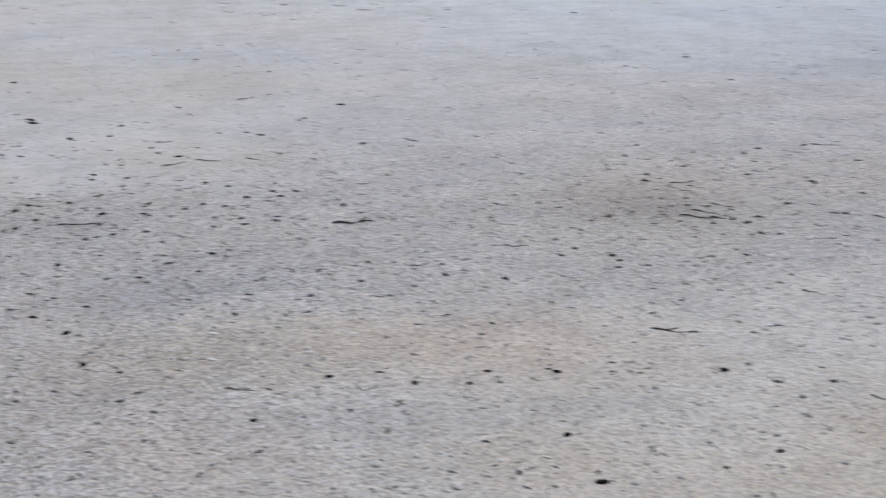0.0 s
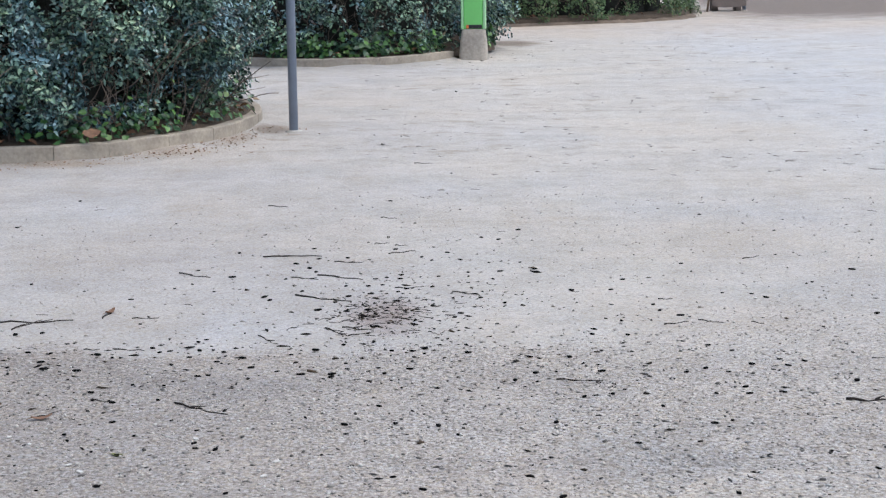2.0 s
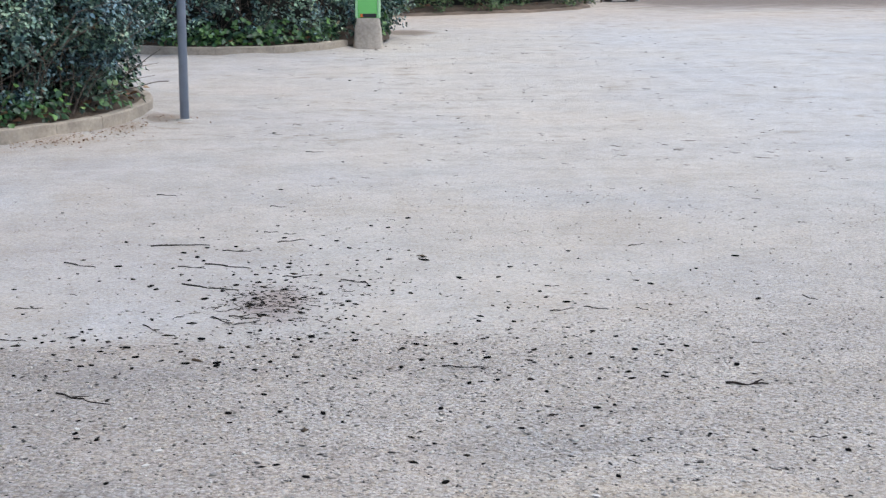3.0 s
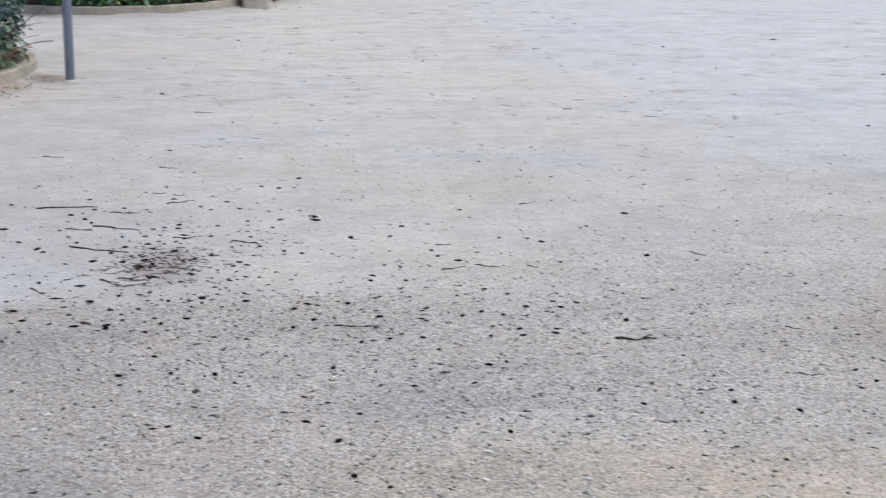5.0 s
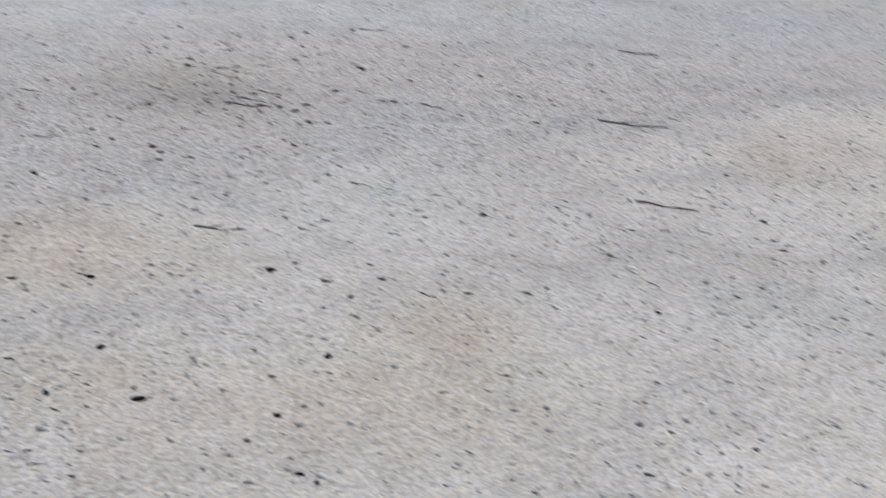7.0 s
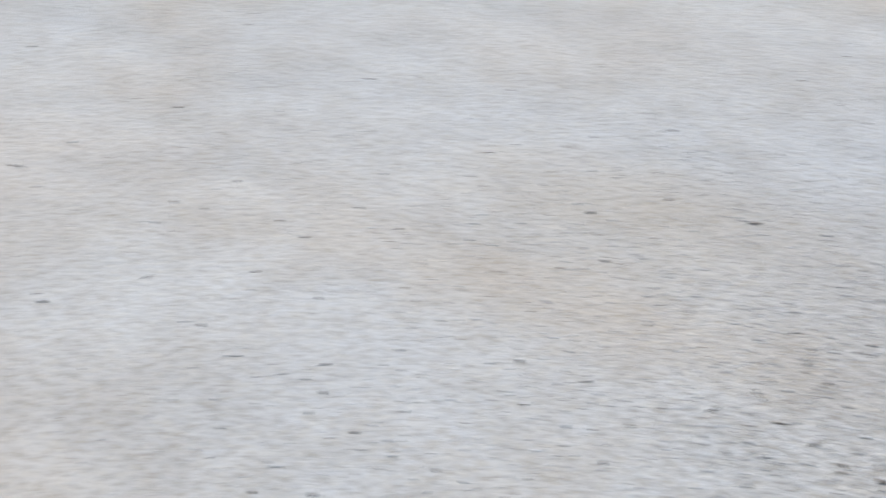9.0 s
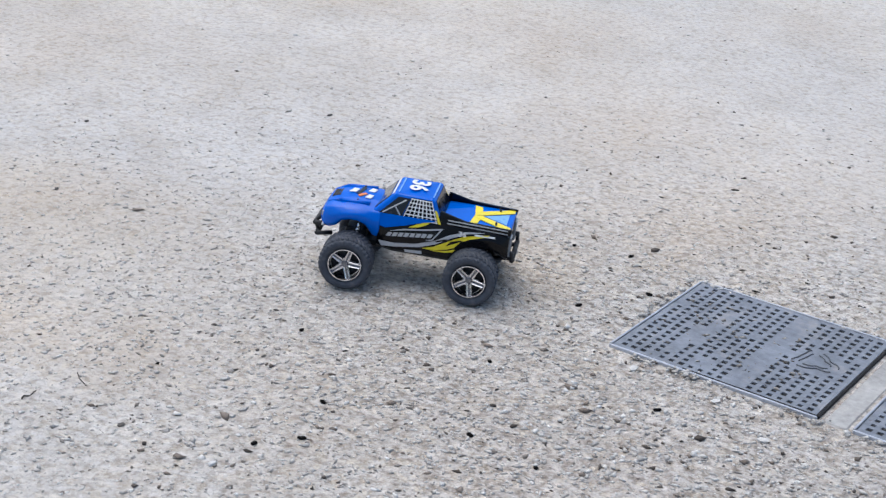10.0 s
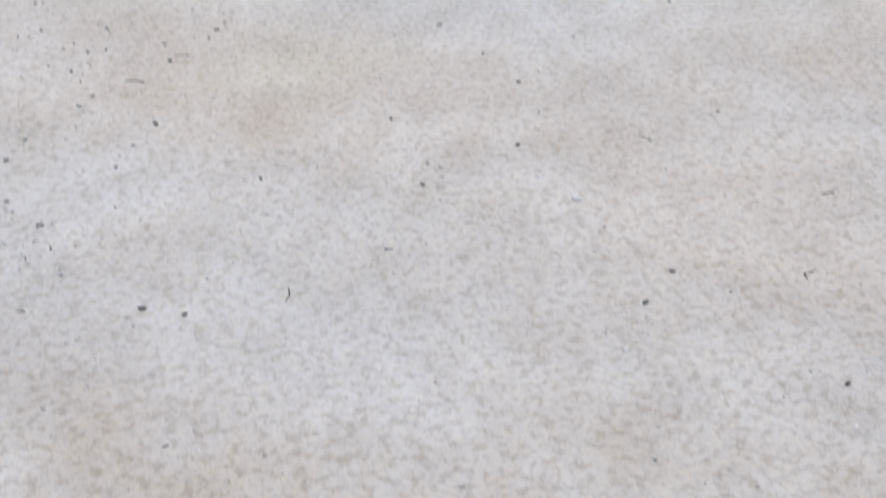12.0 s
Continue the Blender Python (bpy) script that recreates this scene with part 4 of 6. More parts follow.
def access_cover(m, lu, lv, nu, nv, bare, emblem, label):
    top = empty("access_cover", m, label=label, category="manhole cover", group="access covers")
    part("cover_plate", cover_mesh(lu, lv, nu, nv, bare, emblem), [M_IRON, M_DIRT], top)
    w = 0.0042
    for name, cu, cv, su, sv in (("rim", lu / 2, -w / 2 - 0.002, lu + 2 * w, w), ("rim", lu / 2, lv + w / 2 + 0.002, lu + 2 * w, w),
                                 ("rim", -w / 2 - 0.002, lv / 2, w, lv), ("rim", lu + w / 2 + 0.002, lv / 2, w, lv)):
        bm = bmesh.new()
        box(bm, su, sv, 0.014, pose(cu, cv, 0.0005), 0.001)
        dirty = cu > lu
        part("gap" if dirty else name, bm, M_DIRT if dirty else M_IRON_RIM, top, "dirt-filled dark gap" if dirty else "bright worn edge of the frame")
    if emblem:
        for grow, skip in ((1.0, 11), (0.66, 12)):
            bm = bmesh.new()
            ring = []
            for k in range(48):
                a = 2 * math.pi * k / 48
                r = grow * (0.035 + 0.0075 * math.cos(3 * a + 0.6) + 0.0015 * math.sin(7 * a))
                ring.append((r * math.cos(a), r * math.sin(a)))
            for k in range(48):
                if k % 16 > skip:
                    continue
                tube(bm, (*ring[k], 0.0062), (*ring[(k + 1) % 48], 0.0062), 0.0012, seg=5)
            part("emblem", bm, M_GROOVE, top, "plain wavy emblem outline", pose(emblem[0], emblem[1], 0.0005))
    bm = bmesh.new()
    box(bm, lu - 0.13, 0.0034, 0.010, pose(0.13 + (lu - 0.13) / 2, 0.0002, 0.0022))
    part("gap", bm, M_DIRT, top, "dirt-filled dark gap")
    return top


COVER_TURN = pose(0.337, -2.797, -0.0035, rz=172.0)
access_cover(COVER_TURN @ pose(0.006, 0.006, 0.002), 0.364, 0.347, 20, 18, (12, 13), (0.290, 0.182), "grey cast iron access cover with square pockets in sandy ground")
access_cover(COVER_TURN @ pose(0.438, 0.006, 0.002), 0.366, 0.347, 20, 18, (7, 15), None, "dark cast iron access cover beside a strip of concrete")
PX, PY = np.concatenate([rng.normal(0.10, 0.05, 70), rng.normal(0.20, 0.06, 70), rng.uniform(0.01, 0.80, 160)]), np.concatenate([rng.normal(0.20, 0.05, 70), rng.normal(0.10, 0.05, 70), rng.uniform(0.01, 0.34, 160)])
on = (PX > 0.01) & (PX < 0.80) & (PY > 0.01) & (PY < 0.335) & ((PX < 0.37) | (PX > 0.44))
PX, PY = PX[on], PY[on]
a = radians(172.0)
mud = grains("mud_crumbs", 0.337 + PX * math.cos(a) - PY * math.sin(a), -2.797 + PX * math.sin(a) + PY * math.cos(a), np.clip(rng.lognormal(math.log(0.0050), 0.45, len(PX)), 0.002, 0.014), 0.35, M_MUD, 1.2)
mud.location.z = 0.004
tagged(mud, "dried mud crumbs lying on iron access covers", "mud", kind="stuff")
# sandy crumbs that hide the edges of the covers here and there
OU = np.concatenate([rng.uniform(0.05, 0.82, 380), rng.normal(-0.012, 0.006, 120), rng.uniform(0.0, 0.8, 160)])
OV = np.concatenate([rng.normal(-0.008, 0.007, 380), rng.uniform(-0.01, 0.37, 120), rng.normal(0.362, 0.008, 160)])
patchy = np.sin(17 * OU + 5 * OV) + np.sin(41 * OU - 23 * OV) > -0.2
OU, OV = OU[patchy], OV[patchy]
rim_crumbs = grains("sandy_crumbs", 0.337 + OU * math.cos(a) - OV * math.sin(a), -2.797 + OU * math.sin(a) + OV * math.cos(a), np.clip(rng.lognormal(math.log(0.0062), 0.45, len(OU)), 0.003, 0.016), 0.55, M_GRAVEL_PALE, 1.2)
rim_crumbs.location.z = 0.003
tagged(rim_crumbs, "sandy crumbs lying over the edges of iron covers", "gravel", kind="stuff")
bm = bmesh.new()
box(bm, 0.041, 0.357, 0.03, pose(0.4045, 0.1795, -0.0095), 0.003)
strip = mesh_object("concrete_strip", bm, M_GREY_CONCRETE)
strip.matrix_basis = COVER_TURN
tagged(strip, "grey concrete strip between two iron covers", "concrete strip", kind="structure")

# ---------------- kerbs ----------------
def path_frame(points, t):
    """Places along a polyline for t in metres, with the way to the inside (left of the walk)."""
    p = np.array(points, float)
    seg = np.hypot(*np.diff(p, axis=0).T)
    s = np.concatenate([[0], np.cumsum(seg)])
    e = 0.15
    q = lambda k: np.stack([np.interp(k, s, p[:, 0]), np.interp(k, s, p[:, 1])], -1)
    d = q(np.clip(t + e, 0, s[-1])) - q(np.clip(t - e, 0, s[-1]))
    d /= np.linalg.norm(d, axis=1, keepdims=True) + 1e-9
    return q(t), np.stack([-d[:, 1], d[:, 0]], -1), s[-1]


def rounded(points, times=2):
    """Cut the corners of a polyline until it runs as a curve."""
    p = np.array(points, float)
    for _ in range(times):
        p = np.concatenate([p[:1], np.stack([0.75 * p[:-1] + 0.25 * p[1:], 0.25 * p[:-1] + 0.75 * p[1:]], 1).reshape(-1, 2), p[-1:]])
    return p


def kerb(points, height, thick, mat, label, step=0.60):
    """Curved kerb stones laid end to end, each its own piece."""
    pts = rounded(points)
    top = empty("kerb", Matrix(), label=label, category="kerb", kind="structure")
    total = path_frame(pts, np.zeros(1))[2]
    n = max(2, int(round(total / step)))
    ends = np.linspace(0, total, n + 1)
    ends[1:-1] += rng.uniform(-0.06, 0.06, n - 1)
    prof = [(0.0, -0.06), (0.001, height * 0.5), (0.0, height - 0.010), (0.004, height - 0.003), (0.012, height), (thick - 0.012, height - 0.001), (thick - 0.002, height - 0.008), (thick, -0.06)]
    for a, b in zip(ends, ends[1:]):
        t = np.linspace(a + 0.0015, b - 0.0015, 7)
        q, inside, _ = path_frame(pts, t)
        lift, push = rng.uniform(-0.004, 0.003), rng.uniform(-0.002, 0.002)
        bm = bmesh.new()
        rings = []
        for k in range(7):
            wear = 0.004 if k in (0, 6) else 0.0
            ring = []
            for o, z in prof:
                chip = 0.0035 * noise.noise(Vector((7 * t[k], 20 * o, 9 * z)))
                ring.append(bm.verts.new((*(q[k] + inside[k] * (o + push + chip + wear * 0.5)), z + lift + chip - (wear if z > 0.05 else 0))))
            rings.append(ring)
        for r1, r2 in zip(rings, rings[1:]):
            for k in range(len(prof) - 1):
                bm.faces.new((r1[k], r2[k], r2[k + 1], r1[k + 1]))
        bm.faces.new(rings[0])
        bm.faces.new(rings[-1][::-1])
        bmesh.ops.recalc_face_normals(bm, faces=bm.faces)
        part("kerb_stone", bm, mat, top)


def earth_bank(points, label):
    """A low uneven bank of bare brown earth along the foot of a hedge."""
    total = path_frame(points, np.zeros(1))[2]
    n = int(total / 0.06)
    t = np.linspace(0, total, n)
    q, inside, _ = path_frame(points, t)
    wave = np.array([noise.noise(Vector((1.3 * k, 0, 5))) + 0.6 * noise.noise(Vector((5 * k, 3, 1))) for k in t])
    rows = []
    for o, z in ((-0.16, -0.03), (-0.10, 0.012), (-0.05, 0.024), (0.02, 0.036), (0.12, 0.05), (0.35, 0.07)):
        rough = np.array([noise.noise(Vector((9 * k, 30 * o, 2))) for k in t])
        off = o + 0.13 * wave * (1 if o < 0.1 else 0.2) + 0.04 * rough
        rows.append(np.c_[q + inside * off[:, None], z * (1 + 0.35 * wave) + 0.018 * rough * (z > 0)])
    rows = np.stack(rows)
    a, b = rows.shape[:2]
    idx = np.arange(a * b).reshape(a, b)
    quads = np.stack([idx[:-1, :-1], idx[:-1, 1:], idx[1:, 1:], idx[1:, :-1]], -1).reshape(-1, 4)
    return tagged(soup("earth_bank", rows.reshape(-1, 3), quads, M_EARTH, True), label, "earth bank", kind="structure")


def sand_drift(points, label, height=0.035):
    """A low fillet of blown sand against the foot of a kerb."""
    t = np.linspace(0, path_frame(points, np.zeros(1))[2], 140)
    q, inside, _ = path_frame(points, t)
    wave = 0.6 + 0.4 * np.sin(3.1 * t) * np.sin(1.7 * t + 1) + 0.25 * np.sin(9 * t)
    rows = [np.c_[q + inside * (o * (0.6 + 0.5 * wave))[:, None], gz(*(q + inside * o[:, None]).T) + z * height * np.clip(wave, 0.15, 1.3)] for o, z in ((np.full(140, -0.20), -0.1), (np.full(140, -0.12), 0.12), (np.full(140, -0.06), 0.4), (np.full(140, -0.015), 0.85), (np.full(140, 0.03), 1.1))]
    rows = np.stack(rows)
    idx = np.arange(5 * 140).reshape(5, 140)
    quads = np.stack([idx[:-1, :-1], idx[:-1, 1:], idx[1:, 1:], idx[1:, :-1]], -1).reshape(-1, 4)
    return tagged(soup("sand_drift", rows.reshape(-1, 3), quads, M_GROUND, True), label, "sand", kind="structure")


BED_1 = [(-5.95, 8.62), (-4.2, 8.66), (-3.2, 8.70), (-2.66, 8.765), (-2.35, 8.845), (-2.07, 9.03), (-1.94, 9.19), (-1.81, 9.385), (-1.673, 9.60), (-1.525, 9.90), (-1.455, 10.25), (-1.41, 10.65), (-1.45, 11.1), (-1.62, 11.65), (-2.15, 12.1), (-3.1, 12.3)]
BED_2 = [(-5.2, 17.1), (-3.1, 16.3), (-2.147, 16.00), (-1.836, 15.86), (-1.54, 15.78), (-1.26, 15.80), (-0.974, 15.85), (-0.692, 15.98), (-0.41, 16.30), (-0.178, 16.66), (-0.10, 16.78)]
BED_3 = [(-1.2, 22.6), (0.456, 23.51), (1.143, 23.73), (2.04, 24.25), (2.977, 24.80), (3.55, 25.5), (3.80, 26.2), (3.90, 27.0), (3.96, 27.9), (4.10, 28.5), (4.20, 29.3)]
kerb(BED_1, 0.096, 0.08, M_KERB, "curved weathered beige concrete kerb round a hedge bed", 0.45)
kerb(BED_2, 0.095, 0.08, M_KERB, "weathered beige concrete kerb before an ivy-edged hedge")
earth_bank(BED_3, "low uneven brown earth bank along a far hedge")

sand_drift(BED_1, "brownish sand drifted against a curved concrete kerb", 0.022)
sand_drift(BED_2, "pale sand drifted against a far concrete kerb", 0.025)

# ---------------- hedges ----------------
def leaf_cloud(name, pos, normal, length, width, mat, fold=0.25):
    """Folded pointed leaves at given places, as one mesh."""
    n = len(pos)
    normal = normal / np.linalg.norm(normal, axis=1, keepdims=True)
    t = rng.normal(0, 1, (n, 3))
    t[:, 2] -= 0.25
    t -= normal * (t * normal).sum(1, keepdims=True)
    t /= np.linalg.norm(t, axis=1, keepdims=True)
    w = np.cross(normal, t)
    L, W = length[:, None], width[:, None]
    up = normal * W * fold
    droop = -normal * L * 0.15
    p0, p3 = pos, pos + t * L + droop
    l1, l2 = pos + t * L * 0.3 + w * W * 0.5 + up, pos + t * L * 0.68 + w * W * 0.40 + up + droop * 0.5
    r1, r2 = pos + t * L * 0.3 - w * W * 0.5 + up, pos + t * L * 0.68 - w * W * 0.40 + up + droop * 0.5
    verts = np.stack([p0, l1, l2, p3, r2, r1], 1).reshape(-1, 3)
    f = np.array([(0, 3, 2, 1), (0, 5, 4, 3)])
    faces = (f[None] + 6 * np.arange(n)[:, None, None]).reshape(-1, 4)
    return soup(name, verts, faces, mat)


def hedge(label, points, height, n, size, mat, n_ivy, ivy_size, setback, dense_from=0.0, n_dry=0, stems=40, depth=1.3, bulge=None, sprigs=120, lumpy=0.18, under=-0.05, open_below=-0.75, open_to=99.0, dense_to=None, base=0.14):
    total = path_frame(points, np.zeros(1))[2]
    top = empty("hedge", Matrix.Translation((points[0][0], points[0][1], 0)), label=label, category="hedge", group="hedges")
    inv = Matrix.Translation((-points[0][0], -points[0][1], 0))
    per = 8
    n = n // per
    k = int(n * 0.8)
    s = np.concatenate([rng.uniform(dense_from, dense_to or total, k), rng.uniform(0, total, n - k)])
    q, inside, _ = path_frame(points, s)
    z = base + (height - base) * rng.uniform(0, 1, n) ** 0.85
    h = (z - base) / (height - base)
    lump = lumpy * np.sin(2.3 * s + 1.7 * z) * np.sin(4.1 * z + 0.8 * s) + 0.12 * np.sin(7.7 * s + 5.1 * z + 1.0) + 0.07 * np.sin(15.0 * s - 9.0 * z) * np.sin(11.0 * z + 6.0 * s)
    shell = setback - 0.16 * np.sin(math.pi * np.clip(h * 1.1, 0, 1)) ** 0.7 + lump + 0.30 * np.clip(h - 0.8, 0, 1) ** 1.5 * 4
    shell += under * np.clip(0.36 - h, 0, 1) / 0.36
    if bulge:
        shell -= bulge[2] * np.exp(-((s - bulge[0]) / bulge[1]) ** 2) * np.clip(0.75 + h, 0, 1)
    inner = np.minimum(rng.exponential(0.11, n), 0.5)
    roof = rng.uniform(0, 1, n) < 0.16
    inner = np.where(roof, rng.uniform(0, depth - 0.3, n), inner)
    z = np.where(roof, height - 0.05 + 0.08 * np.sin(5 * s) + rng.normal(0, 0.05, n), z)
    off = shell + inner
    pos = np.c_[q + inside * off[:, None], z]
    out = np.c_[-inside, np.full(n, 0.85)] * np.where(roof, 0.3, 1)[:, None] + np.c_[np.zeros((n, 2)), np.where(roof, 0.9, 0)] + rng.normal(0, 0.40, (n, 3))
    # gaps between the sprays, where the inside shows
    gap = np.sin(5.3 * s + 2.0 * z) + np.sin(8.1 * z - 2.7 * s + 1.0) + 0.8 * np.sin(13.0 * s + 9.0 * z)
    stay = (rng.uniform(0, 1, n) < np.where((gap < open_below) & (h > 0.08) & (s < open_to), 0.03, 1.0)) | roof
    pos, out = pos[stay], out[stay]
    n = len(pos)
    pos = np.repeat(pos, per, 0) + rng.normal(0, size * 0.62, (n * per, 3))
    pos[:, 2] = np.maximum(pos[:, 2], base - 0.01)
    out = np.repeat(out, per, 0) + rng.normal(0, 0.45, (n * per, 3))
    n = n * per
    ob = leaf_cloud("foliage", pos, out, size * rng.uniform(0.45, 1.35, n), size * 0.56 * rng.uniform(0.6, 1.2, n), mat)
    ob.parent, ob.matrix_parent_inverse = top, inv
    ob["kind"] = "stuff"
    if n_ivy:
        s = np.sort(rng.uniform(dense_from, total, n_ivy))
        gap = np.sin(1.9 * s) + np.sin(4.7 * s + 1) + rng.normal(0, 0.7, n_ivy)
        s = s[gap > -0.6]
        m = len(s)
        q, inside, _ = path_frame(points, s)
        z = 0.11 + np.abs(rng.normal(0, 0.10, m))
        off = rng.uniform(-0.02, 0.16, m) + setback * 0.55 - 0.03
        pos = np.c_[q + inside * off[:, None], z]
        out = np.c_[-inside * 0.7, np.full(m, 0.9)] + rng.normal(0, 0.35, (m, 3))
        ob = leaf_cloud("ivy", pos, out, ivy_size * rng.uniform(0.6, 1.2, m), ivy_size * 0.9 * rng.uniform(0.7, 1.1, m), M_IVY, 0.12)
        ob.parent, ob.matrix_parent_inverse = top, inv
        ob["kind"] = "stuff"
        ob["label"] = "bright green ivy leaves along the foot of the hedge"
    if n_dry:
        s = rng.uniform(dense_from, total, n_dry)
        q, inside, _ = path_frame(points, s)
        pos = np.c_[q + inside * rng.uniform(0.06, 0.25, n_dry)[:, None], 0.115 + rng.uniform(0, 0.04, n_dry)]
        ob = leaf_cloud("dry_leaves", pos, rng.normal(0, 0.4, (n_dry, 3)) + np.array([0, 0, 1.0]), rng.uniform(0.04, 0.08, n_dry), rng.uniform(0.03, 0.05, n_dry), M_DRY)
        ob.parent, ob.matrix_parent_inverse = top, inv
        ob["kind"] = "stuff"
        ob["label"] = "brown dead leaves under the hedge"
    # stems
    bm = bmesh.new()
    for s in rng.uniform(dense_from, dense_from + (total - dense_from) * 0.42, stems):
        q, inside, _ = path_frame(points, np.array([s]))
        a = Vector((*(q[0] + inside[0] * (setback + rng.uniform(0.0, 0.22))), 0.08))
        way = Vector((*rng.normal(0, 0.35, 2), 1.0))
        for _ in range(9):
            way = (way + Vector((*rng.normal(0, 0.22, 2), rng.normal(0, 0.12)))).normalized()
            b = a + way * rng.uniform(0.05, 0.13)
            r = 0.0030 * (1.2 - b.z / (height + 0.6))
            tube(bm, a, b, r, r * 0.92, 5)
            if rng.uniform() < 0.45:
                side = Vector((*rng.normal(0, 0.10, 2), rng.uniform(0.0, 0.12)))
                tube(bm, b, b + side, r * 0.7, r * 0.35, 4)
            a = b
    ob = part("stem_tangle", bm, M_BARK, top, "bare light brown stems")
    ob.matrix_parent_inverse = inv
    ob["kind"] = "stuff"
    # thin bare sprigs near the surface
    bm = bmesh.new()
    for k in range(sprigs):
        t = dense_from + (total - dense_from) * 0.5 * (rng.uniform() ** 2.2 if k % 2 else rng.uniform())
        q, inside, _ = path_frame(points, np.array([t]))
        a = Vector((*(q[0] + inside[0] * (setback + rng.uniform(-0.10, 0.10) + (0.26 if t > dense_from + 1.8 else 0.0))), rng.uniform(0.3, height - 0.1)))
        way = Vector((*rng.normal(0, 0.5, 2), rng.normal(0.5, 0.6))) + Vector((*inside[0], 0)) * (0.7 if t > dense_from + 1.8 else 0.25)
        way.normalize()
        r = rng.uniform(0.0013, 0.0026)
        for _ in range(rng.integers(2, 6)):
            b = a + way * rng.uniform(0.03, 0.09)
            tube(bm, a, b, r, r * 0.85, 4, False)
            if rng.uniform() < 0.4:
                fork = (way + Vector(rng.normal(0, 0.5, 3))).normalized()
                tube(bm, b, b + fork * rng.uniform(0.03, 0.09), r * 0.7, r * 0.4, 4, False)
            way = (way + Vector(rng.normal(0, 0.22, 3))).normalized()
            a, r = b, r * 0.85
    ob = part("sprigs", bm, M_SPRIG, top, "thin reddish bare twigs")
    ob.matrix_parent_inverse = inv
    ob["kind"] = "stuff"
    # near-black sheet inside: the hedge's inner shade is put in its colour
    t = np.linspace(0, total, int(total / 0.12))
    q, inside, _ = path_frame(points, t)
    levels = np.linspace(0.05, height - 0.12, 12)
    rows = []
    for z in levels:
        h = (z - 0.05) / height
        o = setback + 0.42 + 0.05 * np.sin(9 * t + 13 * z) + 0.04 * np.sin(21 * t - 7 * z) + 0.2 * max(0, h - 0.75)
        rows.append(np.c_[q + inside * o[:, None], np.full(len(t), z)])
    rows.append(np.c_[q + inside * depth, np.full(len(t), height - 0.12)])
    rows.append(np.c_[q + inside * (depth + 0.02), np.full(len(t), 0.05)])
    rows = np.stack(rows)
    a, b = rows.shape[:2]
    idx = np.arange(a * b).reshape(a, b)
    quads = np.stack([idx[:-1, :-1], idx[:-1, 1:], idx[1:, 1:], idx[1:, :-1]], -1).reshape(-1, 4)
    ob = soup("inner_shade_sheet", rows.reshape(-1, 3), quads, M_CORE)
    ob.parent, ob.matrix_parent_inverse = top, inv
    # soil in the bed
    rows = np.stack([np.c_[q + inside * o, np.full(len(t), zz)] for o, zz in ((0.05, 0.03), (0.078, 0.086), (0.2, 0.105), (depth, 0.12))])
    a, b = rows.shape[:2]
    idx = np.arange(a * b).reshape(a, b)
    quads = np.stack([idx[:-1, :-1], idx[:-1, 1:], idx[1:, 1:], idx[1:, :-1]], -1).reshape(-1, 4)
    ob = soup("bed_soil", rows.reshape(-1, 3), quads, M_SOIL)
    ob.parent, ob.matrix_parent_inverse = top, inv
    return top


hedge("dense dark blue-green hedge behind a curved kerb", BED_1, 1.6, 88000, 0.036, M_LEAF, 850, 0.050, 0.15, dense_from=2.6, n_dry=50, stems=60, bulge=(6.0, 0.9, -0.10), dense_to=7.0, sprigs=200, lumpy=0.10, under=0.17, open_below=-0.55, open_to=5.0)
hedge("dark green hedge edged with bright ivy", BED_2 + [(0.24, 17.25), (0.42, 17.9), (0.44, 19.4), (-0.2, 21.2)], 1.6, 40000, 0.046, M_LEAF, 2600, 0.062, 0.18, dense_from=2.0, n_dry=20, stems=40)
hedge("low far green hedge beyond an open sandy path", BED_3, 1.3, 22000, 0.052, M_LEAF_FAR, 0, 0.08, 0.14, dense_from=1.2, n_dry=40, stems=20, base=0.06)

# brown crumbs and dead leaves swept against the kerb
ks = np.concatenate([rng.uniform(2.6, 5.6, 240), rng.normal(4.35, 0.3, 70)])
q, inside, _ = path_frame(BED_1, ks)
q = q - inside * np.abs(rng.normal(0.05, 0.20, 310))[:, None]
k = np.c_[q, gz(*q.T) + 0.012]
crumbs = leaf_cloud("leaf_crumbs", k, rng.normal(0, 0.3, (310, 3)) + np.array([0, 0, 1.0]), rng.uniform(0.007, 0.022, 310), rng.uniform(0.005, 0.014, 310), M_DRY)
tagged(crumbs, "brown dead leaf crumbs swept against a concrete kerb", "dead leaves", kind="stuff")

# ---------------- post ----------------
post = empty("metal_post", pose(-1.148, 10.27, 0.0), label="plain grey painted round steel post standing in sandy ground", category="post")
bm = bmesh.new()
lathe(bm, [(0.0, -0.1), (0.0297, -0.1), (0.0297, 2.75), (0.027, 2.772), (0.018, 2.785), (0.0, 2.79)], 28, "Z")
part("shaft", bm, M_POST, post, smooth=True)
bm = bmesh.new()
lathe(bm, [(0.0305, -0.02), (0.062, -0.02), (0.058, 0.006), (0.0305, 0.012)], 28, "Z")
part("footing", bm, M_CONCRETE, post, "sunken concrete footing", smooth=True)

# ---------------- green totem ----------------
totem = empty("green_totem", pose(0.115, 16.79, 0.0, rz=-4), label="bright green metal pillar on a flared concrete base beside a hedge", category="pillar")
bm = bmesh.new()
rings = []
